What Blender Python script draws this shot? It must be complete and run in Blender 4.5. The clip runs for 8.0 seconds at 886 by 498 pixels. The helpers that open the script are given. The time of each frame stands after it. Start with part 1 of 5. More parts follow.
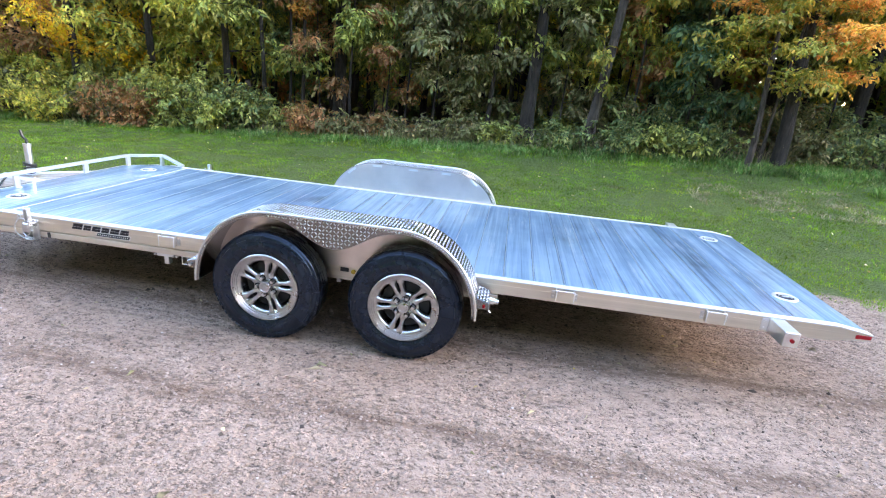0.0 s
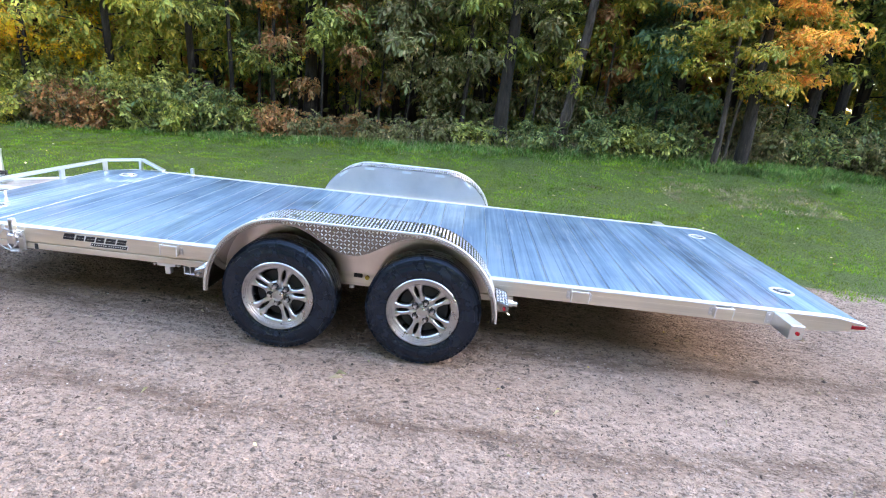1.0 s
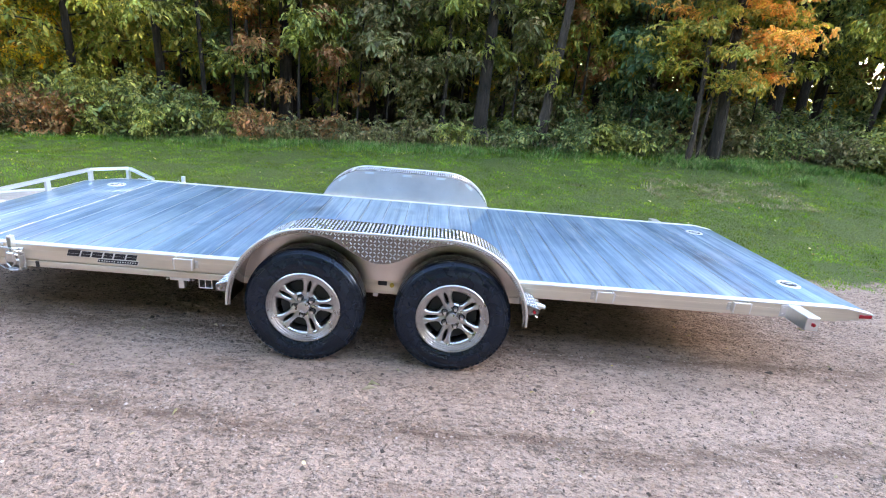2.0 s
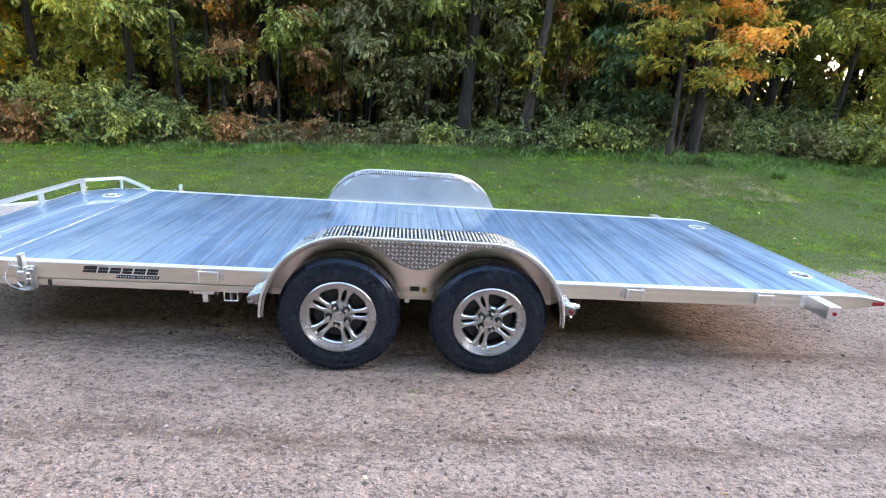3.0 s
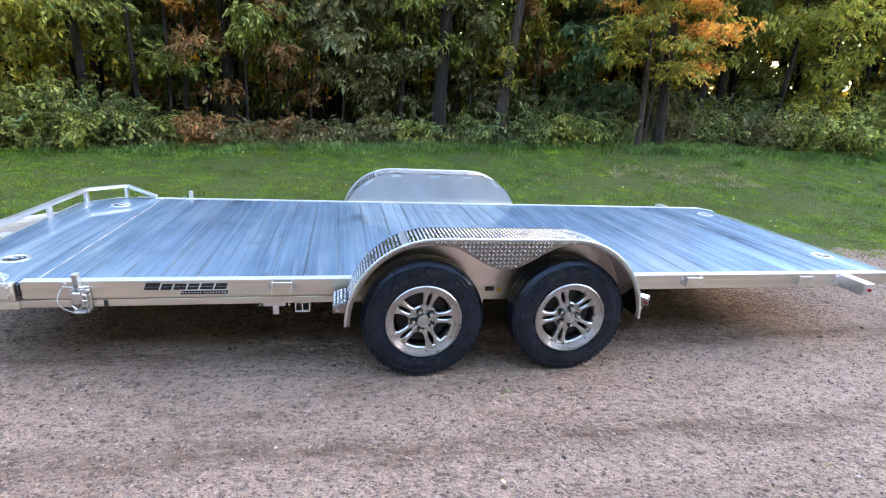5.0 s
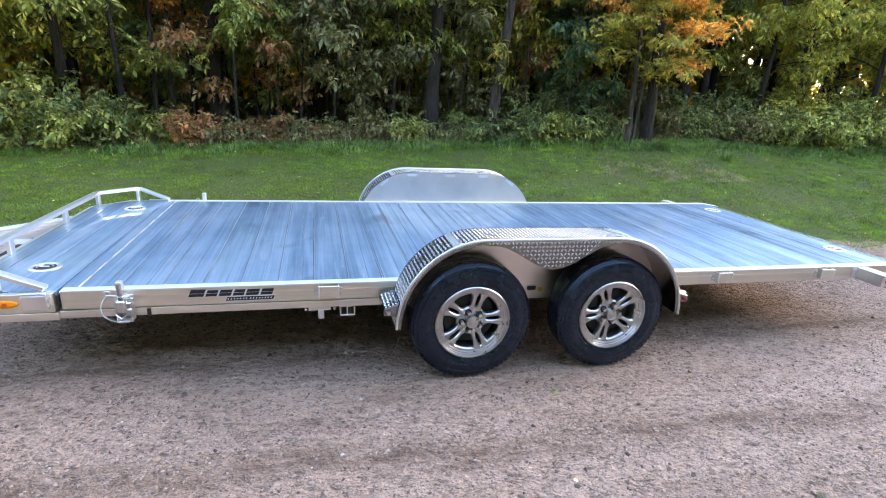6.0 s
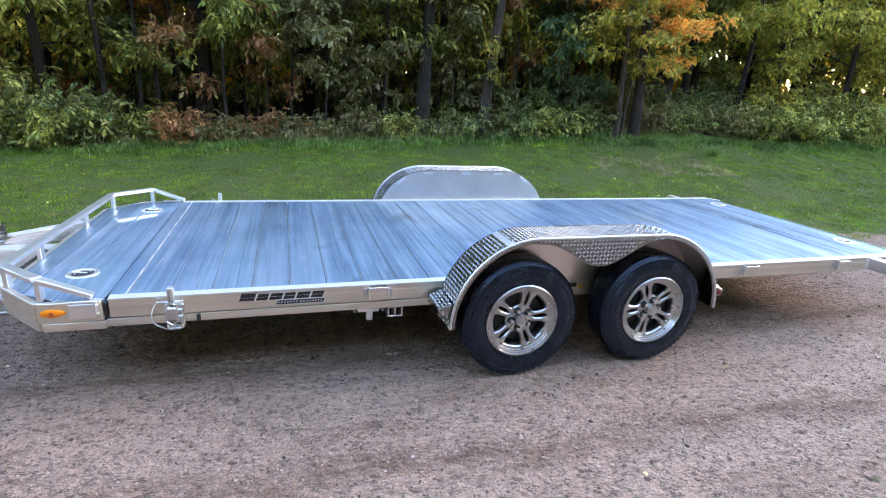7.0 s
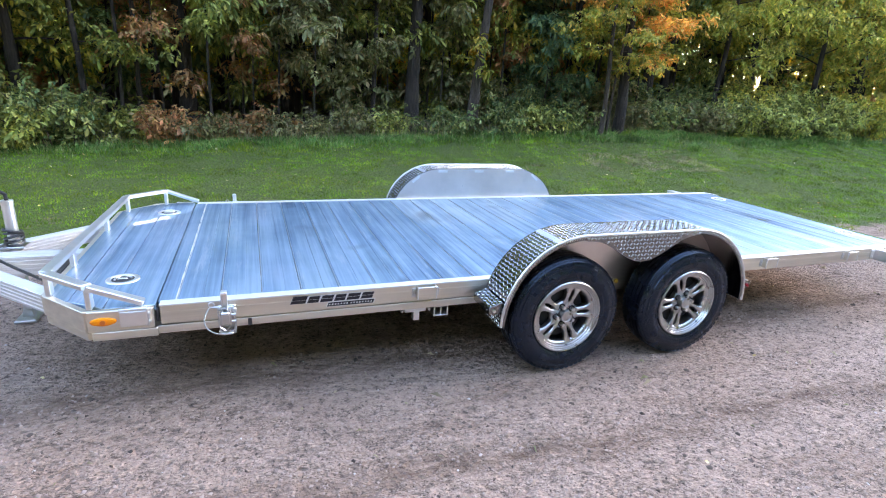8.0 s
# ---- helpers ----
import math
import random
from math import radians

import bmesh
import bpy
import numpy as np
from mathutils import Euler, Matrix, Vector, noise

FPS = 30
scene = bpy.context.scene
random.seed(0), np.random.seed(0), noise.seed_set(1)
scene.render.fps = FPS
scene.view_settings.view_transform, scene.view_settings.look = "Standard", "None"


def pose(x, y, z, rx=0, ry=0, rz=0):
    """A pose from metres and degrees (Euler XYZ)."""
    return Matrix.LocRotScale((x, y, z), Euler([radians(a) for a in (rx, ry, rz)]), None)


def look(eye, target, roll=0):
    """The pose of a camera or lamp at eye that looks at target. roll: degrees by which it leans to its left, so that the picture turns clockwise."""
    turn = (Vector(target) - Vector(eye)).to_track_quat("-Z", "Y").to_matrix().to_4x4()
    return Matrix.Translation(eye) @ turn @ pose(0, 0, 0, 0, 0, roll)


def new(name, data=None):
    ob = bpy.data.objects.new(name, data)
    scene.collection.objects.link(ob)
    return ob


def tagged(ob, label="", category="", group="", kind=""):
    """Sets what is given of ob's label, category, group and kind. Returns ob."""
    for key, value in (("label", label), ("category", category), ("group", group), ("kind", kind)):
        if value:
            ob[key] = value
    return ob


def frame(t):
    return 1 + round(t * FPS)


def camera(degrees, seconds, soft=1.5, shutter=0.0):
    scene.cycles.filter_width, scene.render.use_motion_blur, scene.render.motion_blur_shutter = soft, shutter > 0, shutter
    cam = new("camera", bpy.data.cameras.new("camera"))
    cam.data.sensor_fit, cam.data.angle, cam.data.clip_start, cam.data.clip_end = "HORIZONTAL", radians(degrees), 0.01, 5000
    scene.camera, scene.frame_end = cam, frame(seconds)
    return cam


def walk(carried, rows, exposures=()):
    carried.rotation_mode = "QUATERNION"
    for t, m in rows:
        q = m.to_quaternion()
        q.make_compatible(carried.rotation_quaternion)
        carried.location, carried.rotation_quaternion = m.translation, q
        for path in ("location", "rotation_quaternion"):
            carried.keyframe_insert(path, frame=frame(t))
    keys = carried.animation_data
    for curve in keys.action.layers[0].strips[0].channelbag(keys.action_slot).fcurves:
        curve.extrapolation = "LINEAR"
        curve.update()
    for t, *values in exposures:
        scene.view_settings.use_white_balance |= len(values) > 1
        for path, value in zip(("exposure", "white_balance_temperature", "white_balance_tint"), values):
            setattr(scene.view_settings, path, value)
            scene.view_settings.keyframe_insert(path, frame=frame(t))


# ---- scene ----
cam = camera(82.0, 8.0, soft=1.1)
PATH = [
    (0, (1.372, -2.916, 1.611), (1.154, -1.026, 0.992), 5.5),
    (0.5, (1.211, -2.931, 1.604), (1.07, -1.032, 0.993), 5.8),
    (1, (1.042, -2.94, 1.601), (0.973, -1.035, 0.996), 5.7),
    (1.5, (0.866, -2.936, 1.603), (0.864, -1.028, 1.001), 5.5),
    (3, (0.315, -2.875, 1.587), (0.491, -0.972, 0.998), 4.3),
    (3.5, (0.124, -2.849, 1.581), (0.358, -0.953, 0.99), 4.1),
    (4, (-0.064, -2.823, 1.574), (0.224, -0.935, 0.982), 3.9),
    (4.5, (-0.255, -2.788, 1.563), (0.086, -0.909, 0.971), 3.7),
    (6, (-0.83, -2.648, 1.553), (-0.346, -0.802, 0.953), 3.5),
    (6.5, (-1.028, -2.592, 1.554), (-0.497, -0.761, 0.947), 3.5),
    (7, (-1.22, -2.535, 1.548), (-0.641, -0.72, 0.938), 3.5),
    (7.5, (-1.415, -2.476, 1.54), (-0.785, -0.679, 0.929), 3.5),
    (8, (-1.605, -2.409, 1.534), (-0.923, -0.632, 0.92), 3.5),
]
walk(cam, [(t, look(eye, target, roll)) for t, eye, target, roll in PATH], [(0.0, 4.38, 7600, 19), (3.0, 4.18, 7700, 19), (4.5, 4.08, 7700, 19), (6.0, 4.05, 7700, 20), (6.5, 3.88, 7600, 20), (7.0, 3.91, 7500, 20), (7.5, 4.08, 7400, 20), (8.0, 4.11, 7400, 20)])

# ---- light ----
SUN_AZ, SUN_EL = 84.0, 15.0
world = bpy.data.worlds.new("sky")
scene.world = world
world.use_nodes = True
wn = world.node_tree.nodes
sky = wn.new("ShaderNodeTexSky")
sky.sky_type, sky.sun_disc = "NISHITA", False
sky.sun_elevation, sky.sun_rotation = radians(SUN_EL), radians(SUN_AZ)
sky.air_density, sky.dust_density, sky.ozone_density = 1.0, 0.5, 1.8
world.node_tree.links.new(sky.outputs[0], wn["Background"].inputs[0])
wn["Background"].inputs[1].default_value = 0.15
sun = new("sun", bpy.data.lights.new("sun", "SUN"))
sun.data.energy, sun.data.angle, sun.data.color = 0.38, radians(40.0), (1.0, 0.90, 0.78)
sun_way = Vector((math.sin(radians(SUN_AZ)) * math.cos(radians(SUN_EL)), math.cos(radians(SUN_AZ)) * math.cos(radians(SUN_EL)), math.sin(radians(SUN_EL))))
sun.matrix_world = look(sun_way * 40, (0, 0, 0))


# ---- materials ----
def mat(name, color, rough=0.5, metal=0.0):
    m = bpy.data.materials.new(name)
    m.use_nodes = True
    b = m.node_tree.nodes["Principled BSDF"]
    b.inputs["Base Color"].default_value = (*color, 1)
    b.inputs["Roughness"].default_value = rough
    b.inputs["Metallic"].default_value = metal
    return m


def add(m, kind, **values):
    n = m.node_tree.nodes.new("ShaderNode" + kind)
    for k, v in values.items():
        n.inputs[k.replace("_", " ")].default_value = v
    return n


def wire(m, a, b):
    m.node_tree.links.new(a, b)


def bsdf(m):
    return m.node_tree.nodes["Principled BSDF"]


def coords(m, scale, source="Object"):
    tc = add(m, "TexCoord")
    mp = add(m, "Mapping")
    mp.inputs["Scale"].default_value = scale
    wire(m, tc.outputs[source], mp.inputs["Vector"])
    return mp.outputs[0]


def noise_at(m, vec, scale, detail=4.0, rough=0.55):
    n = add(m, "TexNoise", Scale=scale, Detail=detail, Roughness=rough)
    if vec is not None:
        wire(m, vec, n.inputs["Vector"])
    return n.outputs["Fac"]


def ramp(m, fac, stops):
    r = m.node_tree.nodes.new("ShaderNodeValToRGB")
    e = r.color_ramp.elements
    while len(e) < len(stops):
        e.new(0.5)
    for el, (p, c) in zip(e, stops):
        el.position, el.color = p, (*c, 1) if len(c) == 3 else c
    wire(m, fac, r.inputs[0])
    return r.outputs[0]


def grey(v):
    return (v, v, v)


def mixed(m, fac, a, b, how="MIX"):
    n = m.node_tree.nodes.new("ShaderNodeMix")
    n.data_type, n.blend_type = "RGBA", how
    for sock, v in ((n.inputs[0], fac), (n.inputs[6], a), (n.inputs[7], b)):
        if hasattr(v, "links"):
            wire(m, v, sock)
        else:
            sock.default_value = v if isinstance(v, float) else (*v, 1)
    return n.outputs[2]


def maths(m, op, a, b=0.0):
    n = m.node_tree.nodes.new("ShaderNodeMath")
    n.operation = op
    for sock, v in ((n.inputs[0], a), (n.inputs[1], b)):
        if hasattr(v, "links"):
            wire(m, v, sock)
        else:
            sock.default_value = v
    return n.outputs[0]


def bump(m, height, strength, distance):
    n = add(m, "Bump", Strength=strength, Distance=distance)
    wire(m, height, n.inputs["Height"])
    wire(m, n.outputs[0], bsdf(m).inputs["Normal"])


def aluminium(name, scale, base, rough, spread=0.12, dark=0.35, warm=(1.0, 1.0, 1.0)):
    """Mill-finish aluminium: streaks along the long way of the grain, faint stains."""
    m = mat(name, grey(base), rough, 1.0)
    streak = noise_at(m, coords(m, scale), 1.0, 5.0, 0.6)
    blot = noise_at(m, coords(m, (1, 1, 1)), 2.3, 3.0)
    fac = maths(m, "ADD", maths(m, "MULTIPLY", streak, 0.65), maths(m, "MULTIPLY", blot, 0.35))
    wire(m, ramp(m, fac, [(p, tuple(min(1.0, base * k * w) for w in warm)) for p, k in ((0.36, 1 - dark), (0.48, 0.94), (0.66, 1.06))]), bsdf(m).inputs["Base Color"])
    wire(m, ramp(m, fac, [(0.3, grey(rough + spread)), (0.7, grey(rough - spread * 0.4))]), bsdf(m).inputs["Roughness"])
    fine = noise_at(m, coords(m, tuple(s * 6 for s in scale)), 1.0, 2.0)
    bump(m, fine, 0.08, 0.002)
    return m


def plank_metal():
    """Extruded deck metal: long stains and drag marks along the planks, a sky-blue cast in the tones, a thin glossy
    skin.
    """
    m = mat("plank_aluminium", grey(0.85), 0.45, 1.0)
    geo = add(m, "NewGeometry")

    def stretched(sx, sy):
        mp = add(m, "Mapping")
        mp.inputs["Scale"].default_value = (sx, sy, 1)
        wire(m, geo.outputs["Position"], mp.inputs["Vector"])
        return mp.outputs[0]
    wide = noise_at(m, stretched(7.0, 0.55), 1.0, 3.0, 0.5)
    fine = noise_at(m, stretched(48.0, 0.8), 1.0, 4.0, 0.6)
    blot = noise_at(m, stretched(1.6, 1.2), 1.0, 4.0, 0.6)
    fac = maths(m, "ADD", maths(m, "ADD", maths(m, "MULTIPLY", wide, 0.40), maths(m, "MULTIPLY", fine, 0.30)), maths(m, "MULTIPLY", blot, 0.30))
    # blue in these tones stands in for sky reflected by the bare metal
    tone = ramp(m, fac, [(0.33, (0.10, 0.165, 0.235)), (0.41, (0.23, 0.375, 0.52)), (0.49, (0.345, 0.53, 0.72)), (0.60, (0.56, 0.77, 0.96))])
    info = add(m, "ObjectInfo")
    shade = ramp(m, info.outputs["Random"], [(0.0, grey(0.94)), (1.0, grey(1.0))])
    # dark smudges and pale scuffs
    smudge = ramp(m, noise_at(m, stretched(3.1, 1.9), 1.0, 2.0, 0.5), [(0.64, grey(1.0)), (0.80, grey(0.5))])
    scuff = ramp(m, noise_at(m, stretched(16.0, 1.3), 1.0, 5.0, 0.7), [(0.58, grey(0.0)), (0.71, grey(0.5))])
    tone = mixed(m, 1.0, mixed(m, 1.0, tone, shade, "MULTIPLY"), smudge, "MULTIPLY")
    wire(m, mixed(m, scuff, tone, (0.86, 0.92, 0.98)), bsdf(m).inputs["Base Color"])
    wire(m, ramp(m, fac, [(0.36, grey(0.56)), (0.62, grey(0.45))]), bsdf(m).inputs["Roughness"])
    bsdf(m).inputs["Coat Weight"].default_value = 1.0
    bsdf(m).inputs["Coat Roughness"].default_value = 0.06
    bsdf(m).inputs["Coat IOR"].default_value = 2.35
    bump(m, fine, 0.05, 0.002)
    return m


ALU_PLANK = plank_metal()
# warm rail tint: the gravel's reflection put into neutral metal
ALU_RAIL = aluminium("rail_aluminium", (0.8, 20, 30), 0.80, 0.42, 0.08, 0.14, (1.0, 0.925, 0.815))
ALU_EDGE = aluminium("edge_aluminium", (1, 30, 30), 0.90, 0.50, 0.05, 0.06)
ALU_SEAM = aluminium("seam_aluminium", (30, 1, 30), 0.70, 0.42, 0.06, 0.3, (0.86, 0.95, 1.0))
ALU_CAST = aluminium("bright_aluminium", (6, 6, 6), 0.86, 0.36, 0.08, 0.12)
ALU_SHEET = aluminium("sheet_aluminium", (3, 9, 3), 0.80, 0.29, 0.08, 0.18, (1.0, 0.905, 0.85))
# dark plate, pale bars: reflected wood and sky put into two tones
ALU_TREAD = aluminium("tread_aluminium", (4, 4, 4), 0.27, 0.18, 0.04, 0.2)
TREAD_BAR = aluminium("pale_tread_bar", (9, 9, 9), 0.80, 0.27, 0.04, 0.12)
ALU_WHEEL = aluminium("wheel_alloy", (14, 14, 14), 0.54, 0.27, 0.08, 0.3)
ZINC = aluminium("zinc_steel", (12, 12, 12), 0.70, 0.30, 0.08, 0.2)
STEEL_DARK = mat("dark_steel", (0.05, 0.05, 0.055), 0.55, 0.6)
DRUM_BLACK = mat("painted_drum", (0.014, 0.014, 0.015), 0.6)
BLACK_PLASTIC = mat("black_plastic", (0.02, 0.02, 0.022), 0.45)
INK = mat("decal_black", (0.012, 0.012, 0.018), 0.35)
DECAL_WHITE = mat("decal_white", (0.78, 0.77, 0.74), 0.4)
AMBER = mat("amber_lens", (0.95, 0.26, 0.01), 0.18)
AMBER_DARK = mat("amber_lamp", (0.55, 0.10, 0.01), 0.3)
RED = mat("red_lens", (0.32, 0.008, 0.014), 0.2)
CABLE = mat("cable_grey", (0.55, 0.55, 0.53), 0.5)
YELLOW = mat("yellow_cap", (0.6, 0.4, 0.05), 0.5)


def rubber():
    m = mat("tyre_rubber", (0.02, 0.021, 0.024), 0.5)
    n = noise_at(m, coords(m, (1, 1, 1)), 9.0, 5.0)
    # blue in the rubber and its specular tint imitates sky sheen
    wire(m, ramp(m, n, [(0.35, (0.0045, 0.0068, 0.0130)), (0.7, (0.010, 0.0135, 0.022))]), bsdf(m).inputs["Base Color"])
    wire(m, ramp(m, n, [(0.35, grey(0.20)), (0.7, grey(0.34))]), bsdf(m).inputs["Roughness"])
    bsdf(m).inputs["Specular IOR Level"].default_value = 0.50
    bsdf(m).inputs["Specular Tint"].default_value = (0.62, 0.78, 1.0, 1.0)
    bump(m, noise_at(m, coords(m, (1, 1, 1)), 160.0, 2.0), 0.15, 0.001)
    return m


TYRE = rubber()


def bark(name, dark, light):
    m = mat(name, light, 0.9)
    n = noise_at(m, coords(m, (9, 9, 1.4)), 3.0, 6.0, 0.65)
    big = noise_at(m, coords(m, (1, 1, 0.6)), 2.0, 3.0)
    fac = maths(m, "ADD", maths(m, "MULTIPLY", n, 0.7), maths(m, "MULTIPLY", big, 0.3))
    wire(m, ramp(m, fac, [(0.35, dark), (0.65, light)]), bsdf(m).inputs["Base Color"])
    bump(m, n, 1.0, 0.06)
    return m


BARK = bark("bark_dark", (0.009, 0.006, 0.0045), (0.055, 0.038, 0.028))
BARK_GREY = bark("bark_grey", (0.022, 0.016, 0.012), (0.115, 0.082, 0.064))
TWIG = bark("twig_brown", (0.05, 0.035, 0.025), (0.14, 0.10, 0.07))


def leaf(name, tones, shine=0.45, glow=0.4, size=6.5, low=0.55, high=1.3, dry=None):
    """Thin leaf: gloss and colour on the face, light coming through from behind."""
    m = mat(name, tones[0], shine)
    bsdf(m).inputs["Specular IOR Level"].default_value = 0.22
    geo = add(m, "NewGeometry")
    n = len(tones) - 1
    colour = ramp(m, geo.outputs["Random Per Island"], [(i / n, c) for i, c in enumerate(tones)])
    soft = noise_at(m, coords(m, (1, 1, 1)), 1.7, 3.0)
    colour = mixed(m, 1.0, colour, ramp(m, soft, [(0.3, grey(1.1)), (0.7, grey(2.8))]), "MULTIPLY")
    clump = noise_at(m, coords(m, (1, 1, 1)), size, 3.0)
    colour = mixed(m, 1.0, colour, ramp(m, clump, [(0.34, grey(low)), (0.66, grey(high))]), "MULTIPLY")
    if dry:
        faded = ramp(m, noise_at(m, coords(m, (0.7, 1.3, 1)), 1.1, 6.0, 0.7), [(0.44, grey(0.0)), (0.64, grey(0.8))])
        colour = mixed(m, faded, colour, mixed(m, 1.0, colour, dry, "MULTIPLY"))
    wire(m, colour, bsdf(m).inputs["Base Color"])
    tr = m.node_tree.nodes.new("ShaderNodeBsdfTranslucent")
    wire(m, mixed(m, 1.0, colour, (1.3, 1.25, 0.85), "MULTIPLY"), tr.inputs["Color"])
    mx = m.node_tree.nodes.new("ShaderNodeMixShader")
    mx.inputs[0].default_value = glow
    wire(m, bsdf(m).outputs[0], mx.inputs[1])
    wire(m, tr.outputs[0], mx.inputs[2])
    wire(m, mx.outputs[0], m.node_tree.nodes["Material Output"].inputs[0])
    return m


LEAF_GREEN = leaf("leaf_green", [(0.06, 0.08, 0.027), (0.125, 0.15, 0.045), (0.20, 0.215, 0.058), (0.29, 0.255, 0.075)])
LEAF_OLIVE = leaf("leaf_olive", [(0.11, 0.135, 0.028), (0.17, 0.185, 0.038), (0.25, 0.225, 0.046), (0.37, 0.275, 0.06)])
LEAF_YELLOW = leaf("leaf_yellow", [(0.24, 0.22, 0.03), (0.40, 0.30, 0.03), (0.52, 0.32, 0.03), (0.56, 0.26, 0.03)])
LEAF_ORANGE = leaf("leaf_orange", [(0.28, 0.22, 0.05), (0.42, 0.22, 0.05), (0.48, 0.23, 0.055), (0.47, 0.165, 0.05)])
LEAF_RUST = leaf("leaf_rust", [(0.18, 0.10, 0.045), (0.26, 0.11, 0.05), (0.15, 0.12, 0.05), (0.30, 0.14, 0.06)])
LEAF_BLUE = leaf("leaf_deep_green", [(0.035, 0.06, 0.027), (0.075, 0.11, 0.043), (0.125, 0.15, 0.052), (0.20, 0.185, 0.066)])
LEAF_TEAL = leaf("leaf_blue_green", [(0.03, 0.06, 0.036), (0.05, 0.095, 0.05), (0.08, 0.125, 0.06), (0.14, 0.165, 0.065)])
LEAF_DRAB = leaf("leaf_drab", [(0.065, 0.06, 0.03), (0.12, 0.115, 0.05), (0.09, 0.105, 0.042), (0.24, 0.17, 0.085)])
LEAF_MAPLE = leaf("leaf_maple", [(0.10, 0.125, 0.03), (0.16, 0.165, 0.035), (0.225, 0.195, 0.042), (0.35, 0.21, 0.045)])
GRASS_BLADE = leaf("grass_blade", [(0.040, 0.105, 0.006), (0.060, 0.135, 0.007), (0.082, 0.155, 0.009), (0.115, 0.155, 0.018)], 0.7, 0.3, 5.0, 0.5, 1.3, (1.5, 1.02, 1.1))
GRASS_TALL = leaf("tall_grass_blade", [(0.032, 0.085, 0.02), (0.05, 0.115, 0.026), (0.08, 0.14, 0.034), (0.17, 0.165, 0.08)], 0.55, 0.3, 9.0, 0.45, 1.5)
WEED_STEM = leaf("dry_weed", [(0.17, 0.13, 0.085), (0.24, 0.18, 0.12), (0.13, 0.12, 0.065), (0.30, 0.235, 0.16)], 0.7, 0.25)


def add_colour(m, vec, scale):
    n = add(m, "TexNoise", Scale=scale, Detail=3.0)
    wire(m, vec, n.inputs["Vector"])
    return n.outputs["Color"]


def ground_material():
    """Compacted gravel near the trailer, turf behind it, one sheet; the border between them is ragged."""
    m = mat("gravel_and_turf", (0.3, 0.27, 0.25), 0.92)
    flat = coords(m, (1, 1, 1))
    big = noise_at(m, flat, 0.55, 4.0)
    mid = noise_at(m, coords(m, (0.4, 2.4, 1)), 1.7, 7.0, 0.7)
    grit = noise_at(m, coords(m, (1.0, 1.25, 1)), 66.0, 3.0, 0.66)
    lump = noise_at(m, coords(m, (0.8, 1.2, 1)), 17.0, 4.0, 0.6)
    worm = m.node_tree.nodes.new("ShaderNodeTexVoronoi")
    worm.feature = "SMOOTH_F1"
    worm.inputs["Scale"].default_value = 42.0
    wire(m, mixed(m, 0.06, flat, add_colour(m, flat, 23.0)), worm.inputs["Vector"])
    xyz = m.node_tree.nodes.new("ShaderNodeSeparateXYZ")
    wire(m, flat, xyz.inputs[0])
    stone = ramp(m, grit, [(0.31, (0.15, 0.10, 0.075)), (0.41, (0.35, 0.248, 0.192)), (0.57, (0.41, 0.297, 0.235)), (0.68, (0.56, 0.425, 0.345))])
    dirt = ramp(m, mid, [(0.30, (0.18, 0.105, 0.07)), (0.46, (0.36, 0.25, 0.19)), (0.7, (0.47, 0.34, 0.268))])
    gravel = mixed(m, ramp(m, noise_at(m, coords(m, (0.6, 1.5, 1)), 1.3, 5.0, 0.65), [(0.38, grey(0.15)), (0.6, grey(0.8))]), stone, dirt)
    # low parts of the lumps darkened: shade of hollows put into the colour
    gravel = mixed(m, 1.0, gravel, ramp(m, lump, [(0.31, grey(0.42)), (0.40, grey(0.94)), (0.7, grey(1.12))]), "MULTIPLY")
    gravel = mixed(m, 1.0, gravel, ramp(m, big, [(0.3, (0.78, 0.74, 0.70)), (0.7, (1.04, 1.04, 1.04))]), "MULTIPLY")
    # finer hollows get their shade in the colour the same way
    rubble = noise_at(m, coords(m, (0.72, 1.15, 1)), 34.0, 3.0, 0.6)
    gravel = mixed(m, 1.0, gravel, ramp(m, rubble, [(0.33, grey(0.5)), (0.43, grey(0.98)), (0.60, grey(1.12)), (0.72, grey(1.28))]), "MULTIPLY")
    vein = maths(m, "ABSOLUTE", maths(m, "SUBTRACT", noise_at(m, coords(m, (0.75, 1.3, 1)), 26.0, 2.0, 0.5), 0.5))
    here = ramp(m, noise_at(m, coords(m, (1, 1, 1)), 9.0, 3.0), [(0.46, grey(0.0)), (0.56, grey(1.0))])
    gravel = mixed(m, here, gravel, mixed(m, 1.0, gravel, ramp(m, vein, [(0.008, grey(0.4)), (0.03, grey(1.0))]), "MULTIPLY"))
    # damp dark smears of earth, broken up
    smear = ramp(m, noise_at(m, coords(m, (0.7, 1.5, 1)), 3.2, 8.0, 0.72), [(0.60, grey(0.0)), (0.68, grey(0.75))])
    gravel = mixed(m, smear, gravel, (0.13, 0.085, 0.062))
    # brown tracks of packed earth left by wheels along the yard
    for at, width in ((-0.80, 0.15), (-1.72, 0.12), (0.12, 0.16)):
        sway = maths(m, "MULTIPLY", maths(m, "SUBTRACT", noise_at(m, coords(m, (0.7, 0.2, 1)), 1.2, 5.0, 0.65), 0.5), 0.45)
        off = maths(m, "ABSOLUTE", maths(m, "SUBTRACT", maths(m, "ADD", xyz.outputs[1], sway), at))
        near = maths(m, "SUBTRACT", 1.0, maths(m, "DIVIDE", off, width))
        near.node.use_clamp = True
        torn = ramp(m, noise_at(m, coords(m, (1.3, 5, 1)), 2.6, 6.0, 0.7), [(0.36, grey(0.0)), (0.58, grey(0.95))])
        gravel = mixed(m, maths(m, "MULTIPLY", near, torn), gravel, (0.15, 0.09, 0.06))
